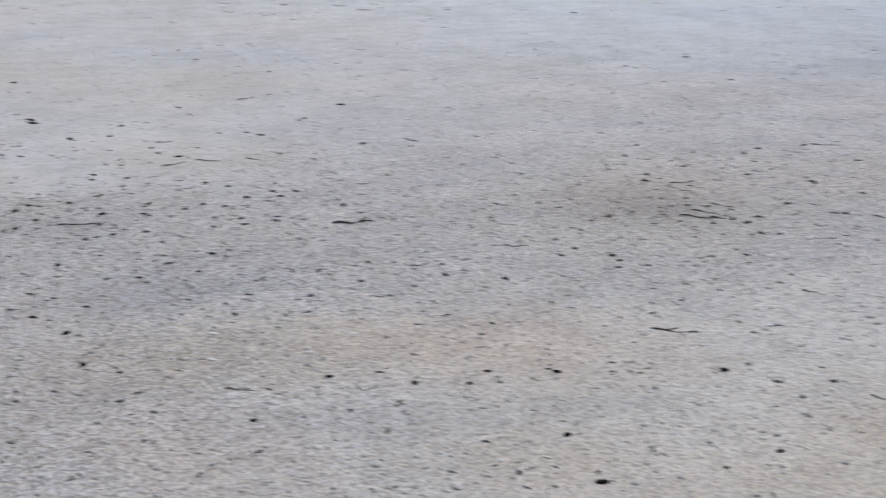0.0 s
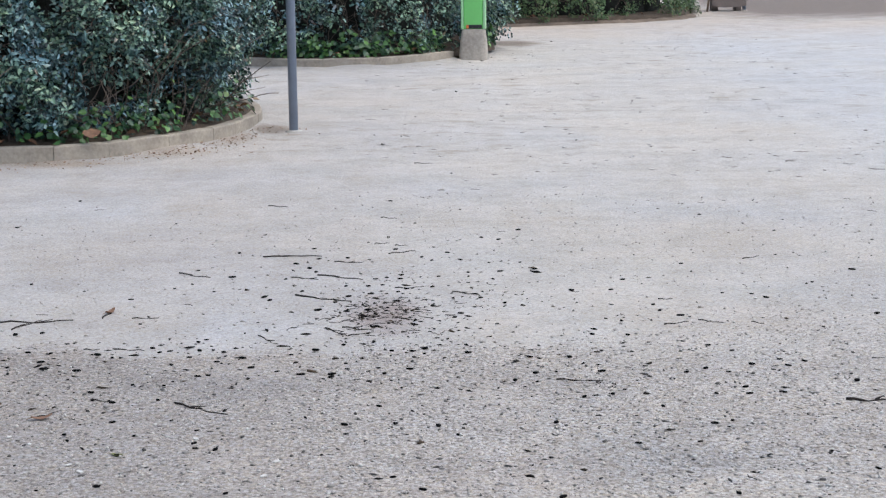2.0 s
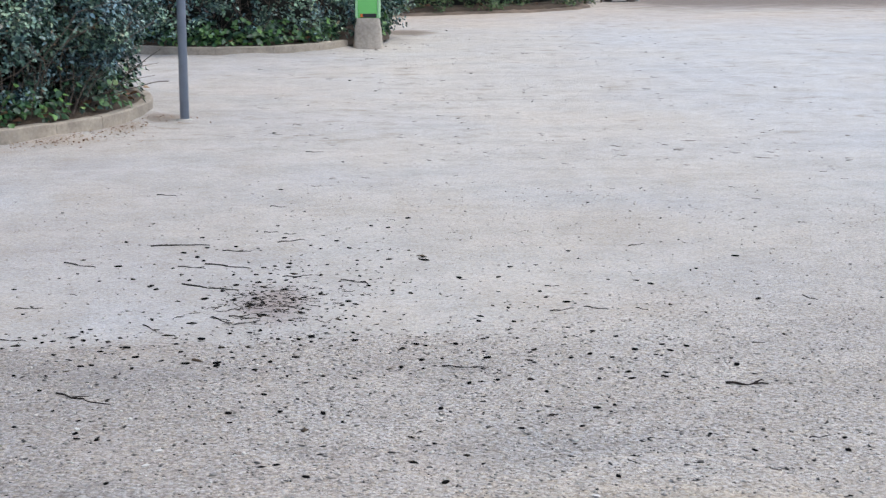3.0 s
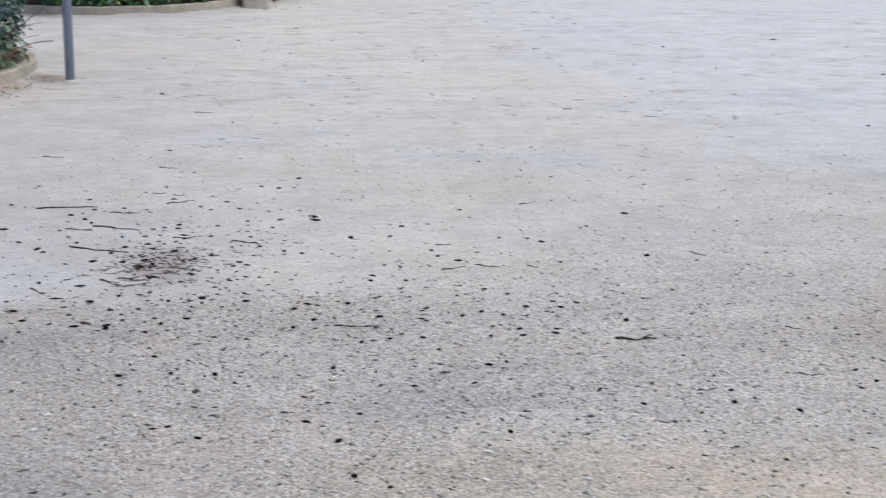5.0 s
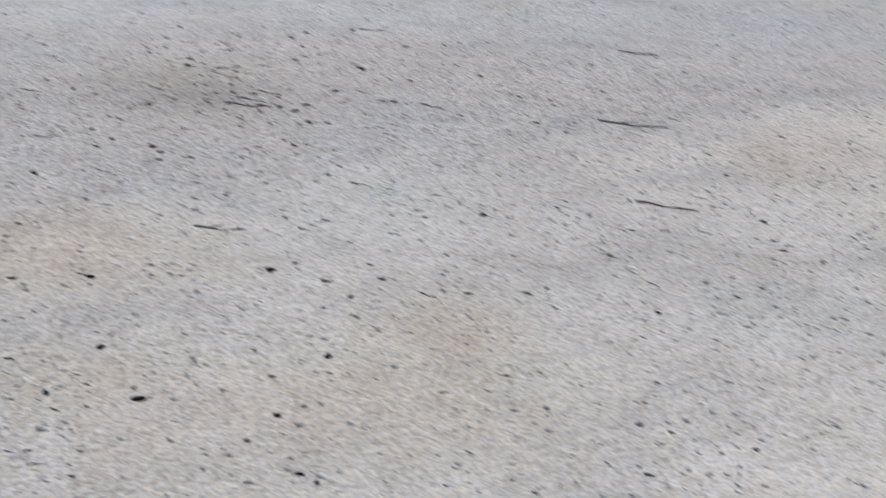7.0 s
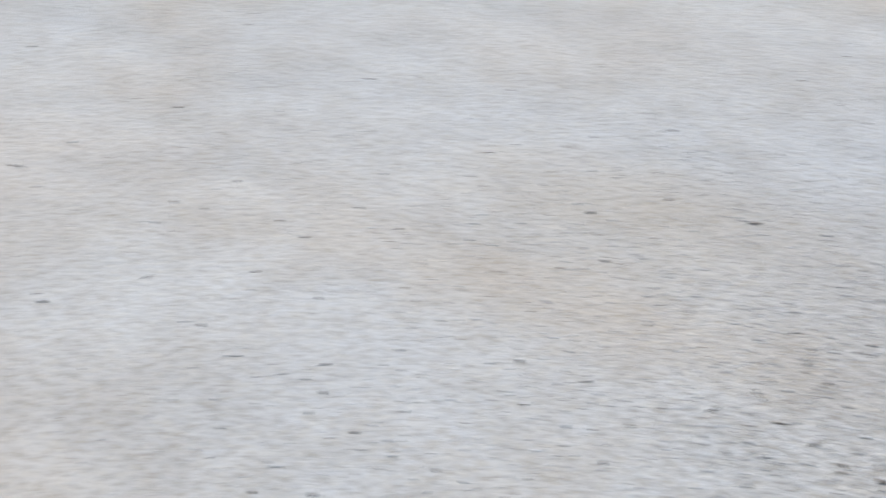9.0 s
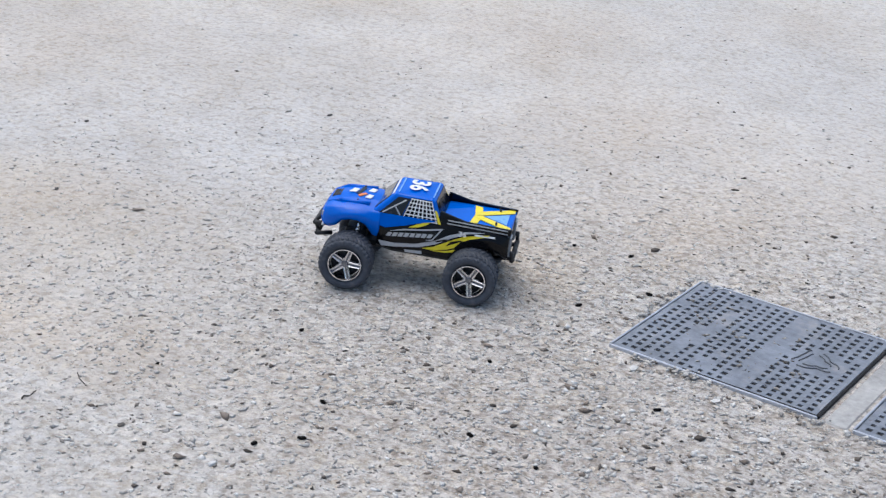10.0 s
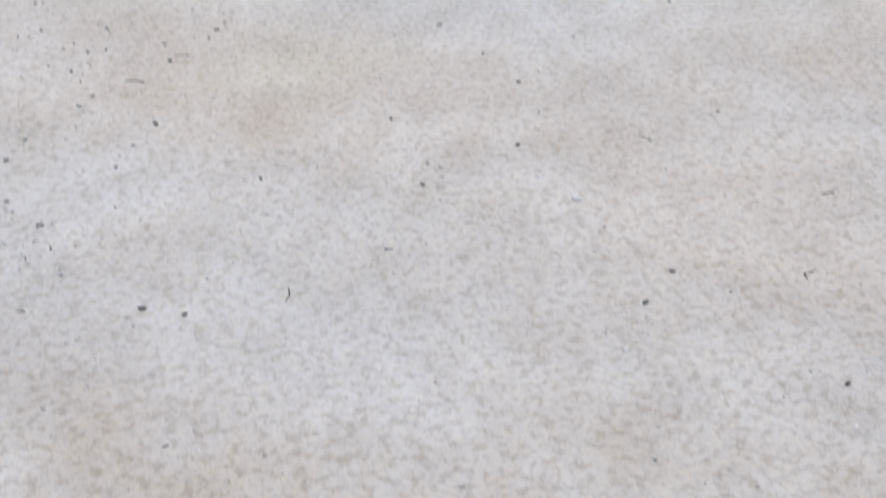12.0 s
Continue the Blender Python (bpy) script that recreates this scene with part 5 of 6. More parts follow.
for z, w, d in ((-0.05, 0.158, 0.125), (0.0, 0.156, 0.122), (0.10, 0.150, 0.116), (0.20, 0.142, 0.108), (0.28, 0.130, 0.098), (0.325, 0.120, 0.09)):
    ring = []
    for k in range(28):
        a = 2 * math.pi * k / 28
        c, s = math.cos(a), math.sin(a)
        p = 0.38
        ring.append(bm.verts.new((w * math.copysign(abs(c) ** p, c), d * math.copysign(abs(s) ** p, s), z)))
    rings.append(ring)
for p, q in zip(rings, rings[1:]):
    for k in range(28):
        bm.faces.new((p[k], p[(k + 1) % 28], q[(k + 1) % 28], q[k]))
bm.faces.new(rings[-1])
bmesh.ops.recalc_face_normals(bm, faces=bm.faces)
part("concrete_base", bm, M_STAINED, totem, "flared weathered concrete base", smooth=False)
bm = bmesh.new()
box(bm, 0.205, 0.15, 1.20, pose(0, 0, 0.925), 0.012, 3)
part("panel", bm, M_GREEN, totem, "bright green panel")
for x in (-0.1175, 0.1175):
    bm = bmesh.new()
    box(bm, 0.028, 0.165, 1.22, pose(x, 0, 0.935), 0.008, 2)
    part("edge_strip", bm, M_PALE_GREEN, totem, "pale green edge strip")
bm = bmesh.new()
box(bm, 0.17, 0.01, 0.040, pose(0.008, -0.077, 0.352), 0.003)
label_plate = part("label_plate", bm, M_BLACK_LABEL, totem, "black label strip")
bm = bmesh.new()
box(bm, 0.026, 0.006, 0.034, pose(-0.062, -0.0835, 0.352), 0.002)
part("label_mark", bm, M_ORANGE, label_plate, "small orange mark")

# ---------------- far bench ----------------
bench = empty("concrete_bench", pose(4.80, 28.42, 0, rz=4), label="low pinkish concrete bench far off at the end of a path", category="bench")
bm = bmesh.new()
box(bm, 0.66, 0.46, 0.09, pose(0, 0, 0.42), 0.02, 3)
part("seat", bm, M_BENCH, bench)
bm = bmesh.new()
low = [(0.31 * u, -0.19, 0.07 + 0.03 * abs(u) ** 2.5) for u in np.linspace(1, -1, 13)]
plate(bm, [(-0.31, -0.19, 0.375), (0.31, -0.19, 0.375)] + low, 0.05, (0, 1, 0))
part("front_slab", bm, M_BENCH, bench, "rounded pinkish front slab")
for x in (-0.21, 0.21):
    bm = bmesh.new()
    box(bm, 0.12, 0.20, 0.42, pose(x, 0.09, 0.165), 0.02, 2)
    part("foot", bm, M_BENCH, bench)
far_post = empty("far_post", pose(5.13, 28.5, 0), label="grey steel post beside a far bench", category="post")
bm = bmesh.new()
lathe(bm, [(0.0, -0.1), (0.035, -0.1), (0.035, 2.7), (0.02, 2.73), (0.0, 2.735)], 20, "Z")
part("shaft", bm, M_POST, far_post, smooth=True)
bm = bmesh.new()
lathe(bm, [(0.036, -0.02), (0.065, -0.02), (0.060, 0.006), (0.036, 0.012)], 20, "Z")
part("footing", bm, M_CONCRETE, far_post, smooth=True)

thin_post = empty("thin_stake", pose(4.40, 28.1, 0, ry=7), label="thin pale wooden stake beside a far bench", category="stake")
bm = bmesh.new()
lathe(bm, [(0.0, -0.08), (0.020, -0.08), (0.018, 1.3), (0.008, 1.32), (0.0, 1.322)], 10, "Z")
part("shaft", bm, M_EARTH, thin_post, smooth=True)

# pale boulder where the far hedge ends
bm = bmesh.new()
bmesh.ops.create_icosphere(bm, subdivisions=3, radius=1.0)
for v in bm.verts:
    k = 1 + 0.16 * noise.noise(v.co * 1.7 + Vector((3, 1, 0))) + 0.05 * noise.noise(v.co * 5)
    v.co = Vector((v.co.x * 0.095 * k, v.co.y * 0.09 * k, 0.11 + v.co.z * 0.15 * k))
boulder = mesh_object("edge_stone", bm, M_CONCRETE, True)
boulder.matrix_world = pose(4.09, 27.6, 0, rz=20)
tagged(boulder, "pale upright stone at the end of a far hedge", "stone")

# ---------------- single fallen leaves ----------------
def fallen_leaf(x, y, z, length, width, turn, tilt, curl, mat, label):
    """A curled leaf with a pointed tip, a midrib fold and a short stalk."""
    bm = bmesh.new()
    rows = []
    for i in range(9):
        t = i / 8
        half_w = width / 2 * math.sin(math.pi * min(1, 0.06 + 0.94 * t)) ** 0.8 * (1 + 0.16 * math.sin(17 * t))
        row = []
        for k in (-1, -0.5, 0, 0.5, 1):
            lift = 0.25 * abs(k) * width * curl + length * 0.25 * curl * (t - 0.45) ** 2 * 4
            row.append(bm.verts.new(((t - 0.5) * length, k * half_w, lift)))
        rows.append(row)
    for p, q in zip(rows, rows[1:]):
        for k in range(4):
            bm.faces.new((p[k], q[k], q[k + 1], p[k + 1]))
    bmesh.ops.remove_doubles(bm, verts=bm.verts, dist=0.0001)
    bmesh.ops.recalc_face_normals(bm, faces=bm.faces)
    bmesh.ops.solidify(bm, geom=bm.faces[:], thickness=0.0006)
    leaf = mesh_object("fallen_leaf", bm, mat, True)
    leaf.matrix_basis = pose(x, y, z, tilt, 0, turn)
    tagged(leaf, label, "leaf", "fallen leaves")
    bm = bmesh.new()
    rise = length * 0.25 * curl * 0.81
    tube(bm, (-length * 0.5, 0, rise), (-length * 0.72, width * 0.08, 0.002), 0.0012, 0.0008, 6)
    part("stalk", bm, mat, leaf)
    return leaf


fallen_leaf(-2.17, 8.93, 0.150, 0.105, 0.075, 15, 38, 0.5, M_DEAD_LEAF, "large brown dead leaf caught in ivy behind a kerb")
fallen_leaf(-1.15, 3.90, float(gz(-1.15, 3.90)) + 0.002, 0.055, 0.022, 20, 0, 0.6, M_DEAD_LEAF, "curled brown dead leaf lying on gravelly ground")
fallen_leaf(-0.89, 3.60, float(gz(-0.89, 3.60)) + 0.002, 0.030, 0.016, -20, 0, 0.3, M_OLIVE_LEAF, "small olive green leaf lying on gravelly ground")
fallen_leaf(-1.23, 5.08, float(gz(-1.23, 5.08)) + 0.002, 0.045, 0.026, 60, 0, 0.8, M_DEAD_LEAF, "curled brown dead leaf lying on pale sand")

# ---------------- toy monster truck ----------------
truck = empty("toy_truck", pose(0.741, -2.864, float(gz(0.741, -2.864)), rz=17.6), label="blue and black toy monster truck with yellow stripes on sandy ground", category="toy truck")
TILT = pose(-0.010, 0, -0.0195, 0, -2.6, 0) @ Matrix.Diagonal((1.05, 1.0, 1.0, 1.0))
REAR = TILT @ pose(0.029, 0, 0)
WHEELBASE, TRACK, RADIUS = 0.222, 0.168, 0.0480


def tyre_mesh():
    bm = bmesh.new()
    lathe(bm, [(0.031, -0.021), (0.036, -0.0265), (0.0425, -0.0275), (0.0458, -0.024), (0.0468, -0.014), (0.0470, 0.0), (0.0468, 0.014), (0.0458, 0.024), (0.0425, 0.0275), (0.036, 0.0265), (0.031, 0.021), (0.030, 0.0)], 40, "Y", True)
    n = 34
    for k in range(n):
        for side in (-1, 1):
            a = 2 * math.pi * (k + 0.25 * side) / n
            m = Matrix.Rotation(a, 4, "Y") @ pose(0, side * 0.0115, 0.0467, 0, 0, side * 24)
            box(bm, 0.0058, 0.019, 0.0016, m)
            m = Matrix.Rotation(a, 4, "Y") @ pose(0, side * 0.0245, 0.0440, side * -38, 0, 0)
            box(bm, 0.0052, 0.006, 0.0018, m)
    return bm


def rim_mesh():
    bm = bmesh.new()
    lathe(bm, [(0.0312, -0.020), (0.0312, 0.0225), (0.0300, 0.0250), (0.0282, 0.0250), (0.0266, 0.0205), (0.0262, -0.004), (0.0262, -0.018)], 36, "Y")
    for k in range(5):
        m = Matrix.Rotation(2 * math.pi * k / 5, 4, "Y")
        for e in (-1, 1):
            pts = [(e * 0.0014, 0.0178, 0.004), (e * 0.0050, 0.0178, 0.005), (e * 0.0038, 0.0222, 0.0272), (e * 0.0020, 0.0222, 0.0272)]
            plate(bm, [m @ Vector(p) for p in pts], 0.004, m.to_3x3() @ Vector((0, -1, 0)))
            tube(bm, m @ Vector((e * 0.0047, 0.0182, 0.005)), m @ Vector((e * 0.0035, 0.0224, 0.0268)), 0.0009, seg=6)
    return bm


def spoke_mesh():
    """The dark recessed middle of the five spokes."""
    bm = bmesh.new()
    for k in range(5):
        m = Matrix.Rotation(2 * math.pi * k / 5, 4, "Y")
        pts = [(-0.0045, 0.0160, 0.004), (0.0045, 0.0160, 0.004), (0.0034, 0.0200, 0.0268), (-0.0034, 0.0200, 0.0268)]
        plate(bm, [m @ Vector(p) for p in pts], 0.005, m.to_3x3() @ Vector((0, -1, 0)))
    lathe(bm, [(0.0, 0.0205), (0.0050, 0.0200), (0.0066, 0.0178), (0.0066, 0.004)], 16, "Y")
    return bm


tyre0, rim0, spoke0 = tyre_mesh(), rim_mesh(), spoke_mesh()
for fx, fy, steer in ((1, 1, 3), (1, -1, 3), (-1, 1, 0), (-1, -1, 0)):
    m = pose(fx * WHEELBASE / 2, fy * TRACK / 2, RADIUS, 0, 0, (0 if fy > 0 else 180) + steer) @ pose(0, 0, 0, 0, random.uniform(0, 70), 0) @ Matrix.Diagonal((0.995, 1.08, 0.995, 1))
    wheel = part("wheel", tyre0.copy(), M_RUBBER, truck, "dusty black rubber tyre with block tread", m, True)
    part("rim", rim0.copy(), M_CHROME, wheel, "chrome five-spoke rim")
    part("spokes", spoke0.copy(), M_RIM, wheel, "smoked dark spoke middles and hub")
    bm = bmesh.new()
    lathe(bm, [(0.0259, 0.0125), (0.0250, 0.008), (0.012, 0.009), (0.0, 0.009)], 24, "Y")
    part("brake_disc", bm, M_PLASTIC, wheel, "black wheel centre")
tyre0.free(), rim0.free(), spoke0.free()


def loft(stations, caps=True):
    """A shell through half-profiles (x, [(y, z), ...] from the bottom middle to the top middle), mirrored."""
    bm = bmesh.new()
    rings = []
    for x, half in stations:
        full = [(y, z) for y, z in half] + [(-y, z) for y, z in reversed(half) if y > 0]
        rings.append([bm.verts.new((x, y, z)) for y, z in full])
    for p, q in zip(rings, rings[1:]):
        n = len(p)
        for k in range(n):
            bm.faces.new((p[k], p[(k + 1) % n], q[(k + 1) % n], q[k]))
    if caps:
        bm.faces.new(rings[0])
        bm.faces.new(rings[-1][::-1])
    bmesh.ops.recalc_face_normals(bm, faces=bm.faces)
    return bm


def half(zb, zm, zt, wb, wm, wt, crown=0.0):
    return [(0.0, zb), (wb, zb), (wm, zm), (wm, zm + (zt - zm) * 0.55), (wt, zt), (wt * 0.5, zt + crown * 0.8), (0.0, zt + crown)]


def smooth_part(name, bm, mat, parent, label="", bevel=0.003, m=TILT, smooth=False, segments=2):
    es = [e for e in bm.edges if len(e.link_faces) == 2 and e.calc_face_angle(0) > 0.5]
    bmesh.ops.bevel(bm, geom=es, offset=bevel, segments=segments, affect="EDGES", profile=0.6, clamp_overlap=True)
    return part(name, bm, mat, parent, label, m, smooth)


# chassis and running gear
bm = bmesh.new()
box(bm, 0.29, 0.052, 0.012, pose(0, 0, 0.060), 0.003)
box(bm, 0.10, 0.046, 0.022, pose(-0.02, 0, 0.075), 0.004)
part("chassis", bm, M_PLASTIC, truck, "black plastic chassis")
for fx in (1, -1):
    bm = bmesh.new()
    box(bm, 0.038, 0.040, 0.036, pose(fx * 0.111, 0, 0.066), 0.006, 2)
    part("gearbox", bm, M_PLASTIC, truck)
    bm = bmesh.new()
    box(bm, 0.006, 0.100, 0.018, pose(fx * 0.098, 0, 0.098), 0.002)
    part("shock_tower", bm, M_PLASTIC, truck)
    for fy in (1, -1):
        bm = bmesh.new()
        for dx in (-0.014, 0.014):
            tube(bm, (fx * 0.111 + dx, fy * 0.018, 0.056), (fx * 0.111 + dx * 0.4, fy * 0.066, 0.044), 0.0036, 0.003, 8)
        tube(bm, (fx * 0.111, fy * 0.018, 0.066), (fx * 0.111, fy * 0.070, 0.0485), 0.0030, 0.003, 8)
        tube(bm, (fx * 0.111, fy * 0.060, 0.0485), (fx * 0.111, fy * 0.078, 0.0485), 0.0085, 0.007, 10)
        part("suspension_arm", bm, M_PLASTIC, truck)
        a, b = Vector((fx * 0.100, fy * 0.046, 0.104)), Vector((fx * 0.107, fy * 0.062, 0.052))
        bm = bmesh.new()
        tube(bm, a, b, 0.0036, 0.0036, 10)
        shock = part("shock_absorber", bm, M_CHROME, truck, "slim metal shock absorber")
        bm = bmesh.new()
        turns, steps = 7, 10
        axis = (b - a).normalized()
        side = axis.orthogonal().normalized()
        other = axis.cross(side)
        prev = None
        for k in range(turns * steps + 1):
            t = k / (turns * steps)
            ang = 2 * math.pi * k / steps
            p = a.lerp(b, 0.08 + 0.78 * t) + (side * math.cos(ang) + other * math.sin(ang)) * 0.0066
            if prev is not None:
                tube(bm, prev, p, 0.0011, seg=4, caps=False)
            prev = p
        part("spring", bm, M_PLASTIC, shock, "black coil spring")

# painted shell
bm = loft([(0.177, half(0.108, 0.114, 0.131, 0.028, 0.040, 0.036, 0.002)),
           (0.171, half(0.104, 0.112, 0.141, 0.042, 0.054, 0.047, 0.004)),
           (0.161, half(0.104, 0.114, 0.146, 0.050, 0.061, 0.052, 0.006)),
           (0.149, half(0.110, 0.119, 0.148, 0.054, 0.064, 0.055, 0.008)),
           (0.139, half(0.123, 0.128, 0.149, 0.056, 0.066, 0.056, 0.009)),
           (0.124, half(0.128, 0.132, 0.150, 0.058, 0.067, 0.057, 0.010)),
           (0.110, half(0.128, 0.132, 0.151, 0.058, 0.067, 0.057, 0.010)),
           (0.096, half(0.122, 0.128, 0.151, 0.058, 0.067, 0.057, 0.010)),
           (0.085, half(0.106, 0.118, 0.151, 0.058, 0.066, 0.057, 0.010)),
           (0.072, half(0.104, 0.120, 0.151, 0.060, 0.067, 0.060, 0.009))])
front_shell = smooth_part("front_shell", bm, M_BLUE, truck, "glossy blue bonnet and wings", 0.003, smooth=True)
bm = loft([(0.046, half(0.086, 0.094, 0.147, 0.054, 0.064, 0.0585)),
           (0.020, half(0.081, 0.091, 0.148, 0.056, 0.067, 0.060)),
           (-0.080, half(0.081, 0.091, 0.149, 0.056, 0.068, 0.061)),
           (-0.101, half(0.088, 0.098, 0.149, 0.056, 0.068, 0.061)),
           (-0.119, half(0.106, 0.114, 0.149, 0.056, 0.067, 0.061)),
           (-0.144, half(0.116, 0.122, 0.149, 0.056, 0.067, 0.061)),
           (-0.164, half(0.106, 0.114, 0.147, 0.054, 0.065, 0.058)),
           (-0.176, half(0.098, 0.106, 0.143, 0.050, 0.059, 0.054))])
side_shell = smooth_part("side_shell", bm, M_BODY_BLACK, truck, "glossy black doors and bed sides", 0.003, REAR)

CAB_LOW = [(0.062, 0.0575), (-0.060, 0.0590)]
CAB_TOP = [(0.026, 0.0455), (-0.043, 0.0470)]
ZL, ZT = 0.148, 0.187


def cab_point(u, y, h):
    """u: 0 at the front to 1 at the back; y: -1 to 1; h: 0 at the belt to 1 at the roof."""
    lx = CAB_LOW[0][0] + (CAB_LOW[1][0] - CAB_LOW[0][0]) * u
    tx = CAB_TOP[0][0] + (CAB_TOP[1][0] - CAB_TOP[0][0]) * u
    lw = CAB_LOW[0][1] + (CAB_LOW[1][1] - CAB_LOW[0][1]) * u
    tw = CAB_TOP[0][1] + (CAB_TOP[1][1] - CAB_TOP[0][1]) * u
    return Vector((lx + (tx - lx) * h, y * (lw + (tw - lw) * h), ZL + (ZT - ZL) * h))


bm = bmesh.new()
vs = [bm.verts.new(cab_point(u, y, h)) for h in (0, 1) for u, y in ((0, -1), (0, 1), (1, 1), (1, -1))]
bm.faces.new(vs[:4]), bm.faces.new(vs[4:])
for k in range(4):
    bm.faces.new((vs[k], vs[(k + 1) % 4], vs[4 + (k + 1) % 4], vs[4 + k]))
bmesh.ops.recalc_face_normals(bm, faces=bm.faces)
for f in bm.faces:
    if f.normal.z > 0.9:
        bmesh.ops.poke(bm, faces=[f])
        break
for v in bm.verts:
    if len(v.link_edges) == 4 and abs(v.co.y) < 1e-4:
        v.co.z += 0.004
cab = smooth_part("cab", bm, M_BLUE, truck, "glossy blue cab roof and pillars", 0.0075, REAR, segments=4)


def quad_plate(corners, depth=0.0012):
    bm = bmesh.new()
    a, b, c = (Vector(p) for p in corners[:3])
    way = (b - a).cross(c - a)
    if way.dot((a + c) / 2 - Vector((-0.02, 0, 0.15))) < 0:
        way = -way
    plate(bm, corners, depth, way)
    return bm


bm = quad_plate([cab_point(0, -0.80, 0.12), cab_point(0, 0.80, 0.12), cab_point(0, 0.84, 0.80), cab_point(0, -0.84, 0.80)])
part("windscreen", bm, M_SCREEN, cab, "tinted windscreen")
bm = quad_plate([cab_point(0, -0.84, 0.86), cab_point(0, 0.84, 0.86), cab_point(0, 0.85, 0.96), cab_point(0, -0.85, 0.96)], 0.0006)
part("sun_strip", bm, M_WHITE, cab, "white sun strip over the windscreen")
bm = quad_plate([cab_point(1, -0.82, 0.10), cab_point(1, 0.82, 0.10), cab_point(1, 0.84, 0.90), cab_point(1, -0.84, 0.90)])
part("rear_window", bm, M_GLASS, cab, "dark rear window")
for y in (1, -1):
    bm = quad_plate([cab_point(0.10, y, 0.08), cab_point(0.43, y, 0.08), cab_point(0.43, y, 0.88), cab_point(0.16, y, 0.88)])
    win = part("side_window", bm, M_GLASS, cab, "dark front side window")
    bm = bmesh.new()
    a, b = cab_point(0.14, y * 1.03, 0.12), cab_point(0.36, y * 1.03, 0.80)
    tube(bm, a, b, 0.0012, seg=5)
    tube(bm, cab_point(0.25, y * 1.03, 0.45), cab_point(0.40, y * 1.03, 0.12), 0.0012, seg=5)
    part("cage_bar", bm, M_SILVER, win, "thin silver cage bars")
    bm = quad_plate([cab_point(0.44, y, 0.0), cab_point(0.95, y, 0.0), cab_point(0.92, y, 0.93), cab_point(0.44, y, 0.93)])
    net = part("net_window", bm, M_BODY_BLACK, cab, "black window behind a net")
    bm = bmesh.new()
    for k in range(8):
        u = 0.46 + 0.068 * k
        tube(bm, cab_point(u, y * 1.035, 0.02), cab_point(u - 0.003 * k, y * 1.035, 0.92), 0.0009, seg=4)
    for k in range(6):
        h = 0.05 + 0.168 * k
        tube(bm, cab_point(0.45, y * 1.035, h), cab_point(0.95 - 0.03 * h, y * 1.035, h), 0.0009, seg=4)
    part("pillar_stripe", quad_plate([cab_point(0.955, y, 0.0), cab_point(0.995, y, 0.0), cab_point(0.985, y, 0.55), cab_point(0.945, y, 0.55)]), M_YELLOW, cab, "yellow stripe on the rear pillar")
    part("window_net", bm, M_WHITE, net, "pale window net")

for u in (0.06, 0.93):
    part("roof_line", quad_plate([cab_point(u, -0.80, 1.008), cab_point(u, 0.80, 1.008), cab_point(u + 0.035, 0.80, 1.008), cab_point(u + 0.035, -0.80, 1.008)], 0.0006), M_PALE_BLUE, cab, "thin pale blue line across the roof")

# bed
bm = bmesh.new()
box(bm, 0.118, 0.104, 0.006, pose(-0.117, 0, 0.1505), 0.002)
deck = smooth_part("bed_deck", bm, M_BLUE, truck, "glossy blue bed cover", 0.0005, REAR)
for y in (1, -1):
    bm = bmesh.new()
    pts = [(-0.052, y * 0.0585, 0.147), (-0.176, y * 0.0545, 0.146), (-0.178, y * 0.0525, 0.157), (-0.10, y * 0.054, 0.159), (-0.056, y * 0.052, 0.170)]
    plate(bm, pts, 0.004, (0, -y, 0))
    rail = part("bed_rail", bm, M_BODY_BLACK, truck, "black bed rail", REAR)
    for low in (0.1485, 0.1545):
        bm = bmesh.new()
        plate(bm, [(-0.070, y * 0.0582, low + 0.003), (-0.172, y * 0.0548, low), (-0.172, y * 0.0548, low + 0.0016), (-0.070, y * 0.0582, low + 0.0050)], 0.0012, (0, y, 0))
        part("rail_line", bm, M_SILVER, rail, "thin silver line")


def decal(name, shapes, mat, parent, label="", depth=0.0009, way=(0, 0, 1)):
    bm = bmesh.new()
    for pts in shapes:
        plate(bm, pts, depth, way)
    return part(name, bm, mat, parent, label)


def side_y(x, zz):
    """Half width of the black shell at a height; it leans in higher up over the rear arch."""
    return 0.0674 - (max(0.0, zz - 0.120) * 0.21 if x > -0.09 else max(0.0, zz - 0.134) * 0.41)


z = 0.1538
decal("deck_stripe", [[(-0.104, 0.045, z), (-0.117, 0.041, z), (-0.123, 0.0, z), (-0.117, -0.041, z), (-0.104, -0.045, z), (-0.109, 0.0, z)]], M_YELLOW, deck, "yellow cross stripe")
for s in (1, -1):
    decal("deck_stripe", [[(-0.108, s * 0.012, z + 0.0003), (-0.114, s * -0.004, z + 0.0003), (-0.174, s * 0.036, z + 0.0003), (-0.174, s * 0.049, z + 0.0003), (-0.164, s * 0.048, z + 0.0003)]], M_YELLOW, deck, "yellow stripe running to a rear corner")
decal("deck_panel", [[(-0.126, 0.0, z), (-0.166, 0.026, z), (-0.166, -0.026, z)]], M_PALE_BLUE, deck, "pale blue panel between the stripes")
YELLOW_SHAPES = [[(-0.0057, 0.1351), (-0.0232, 0.1384), (-0.0368, 0.1447), (-0.0415, 0.1502), (-0.0309, 0.1476), (-0.0154, 0.1405)],
                 [(-0.0329, 0.1016), (-0.0524, 0.1083), (-0.0757, 0.1225), (-0.0990, 0.1351), (-0.1263, 0.1422), (-0.1426, 0.1451), (-0.1411, 0.1422), (-0.1107, 0.1334), (-0.0959, 0.1251), (-0.0866, 0.1125), (-0.0757, 0.1075), (-0.0524, 0.1016)],
                 [(-0.0477, 0.0999), (-0.0757, 0.1050), (-0.0893, 0.1100), (-0.0854, 0.1041), (-0.0718, 0.1008)]]
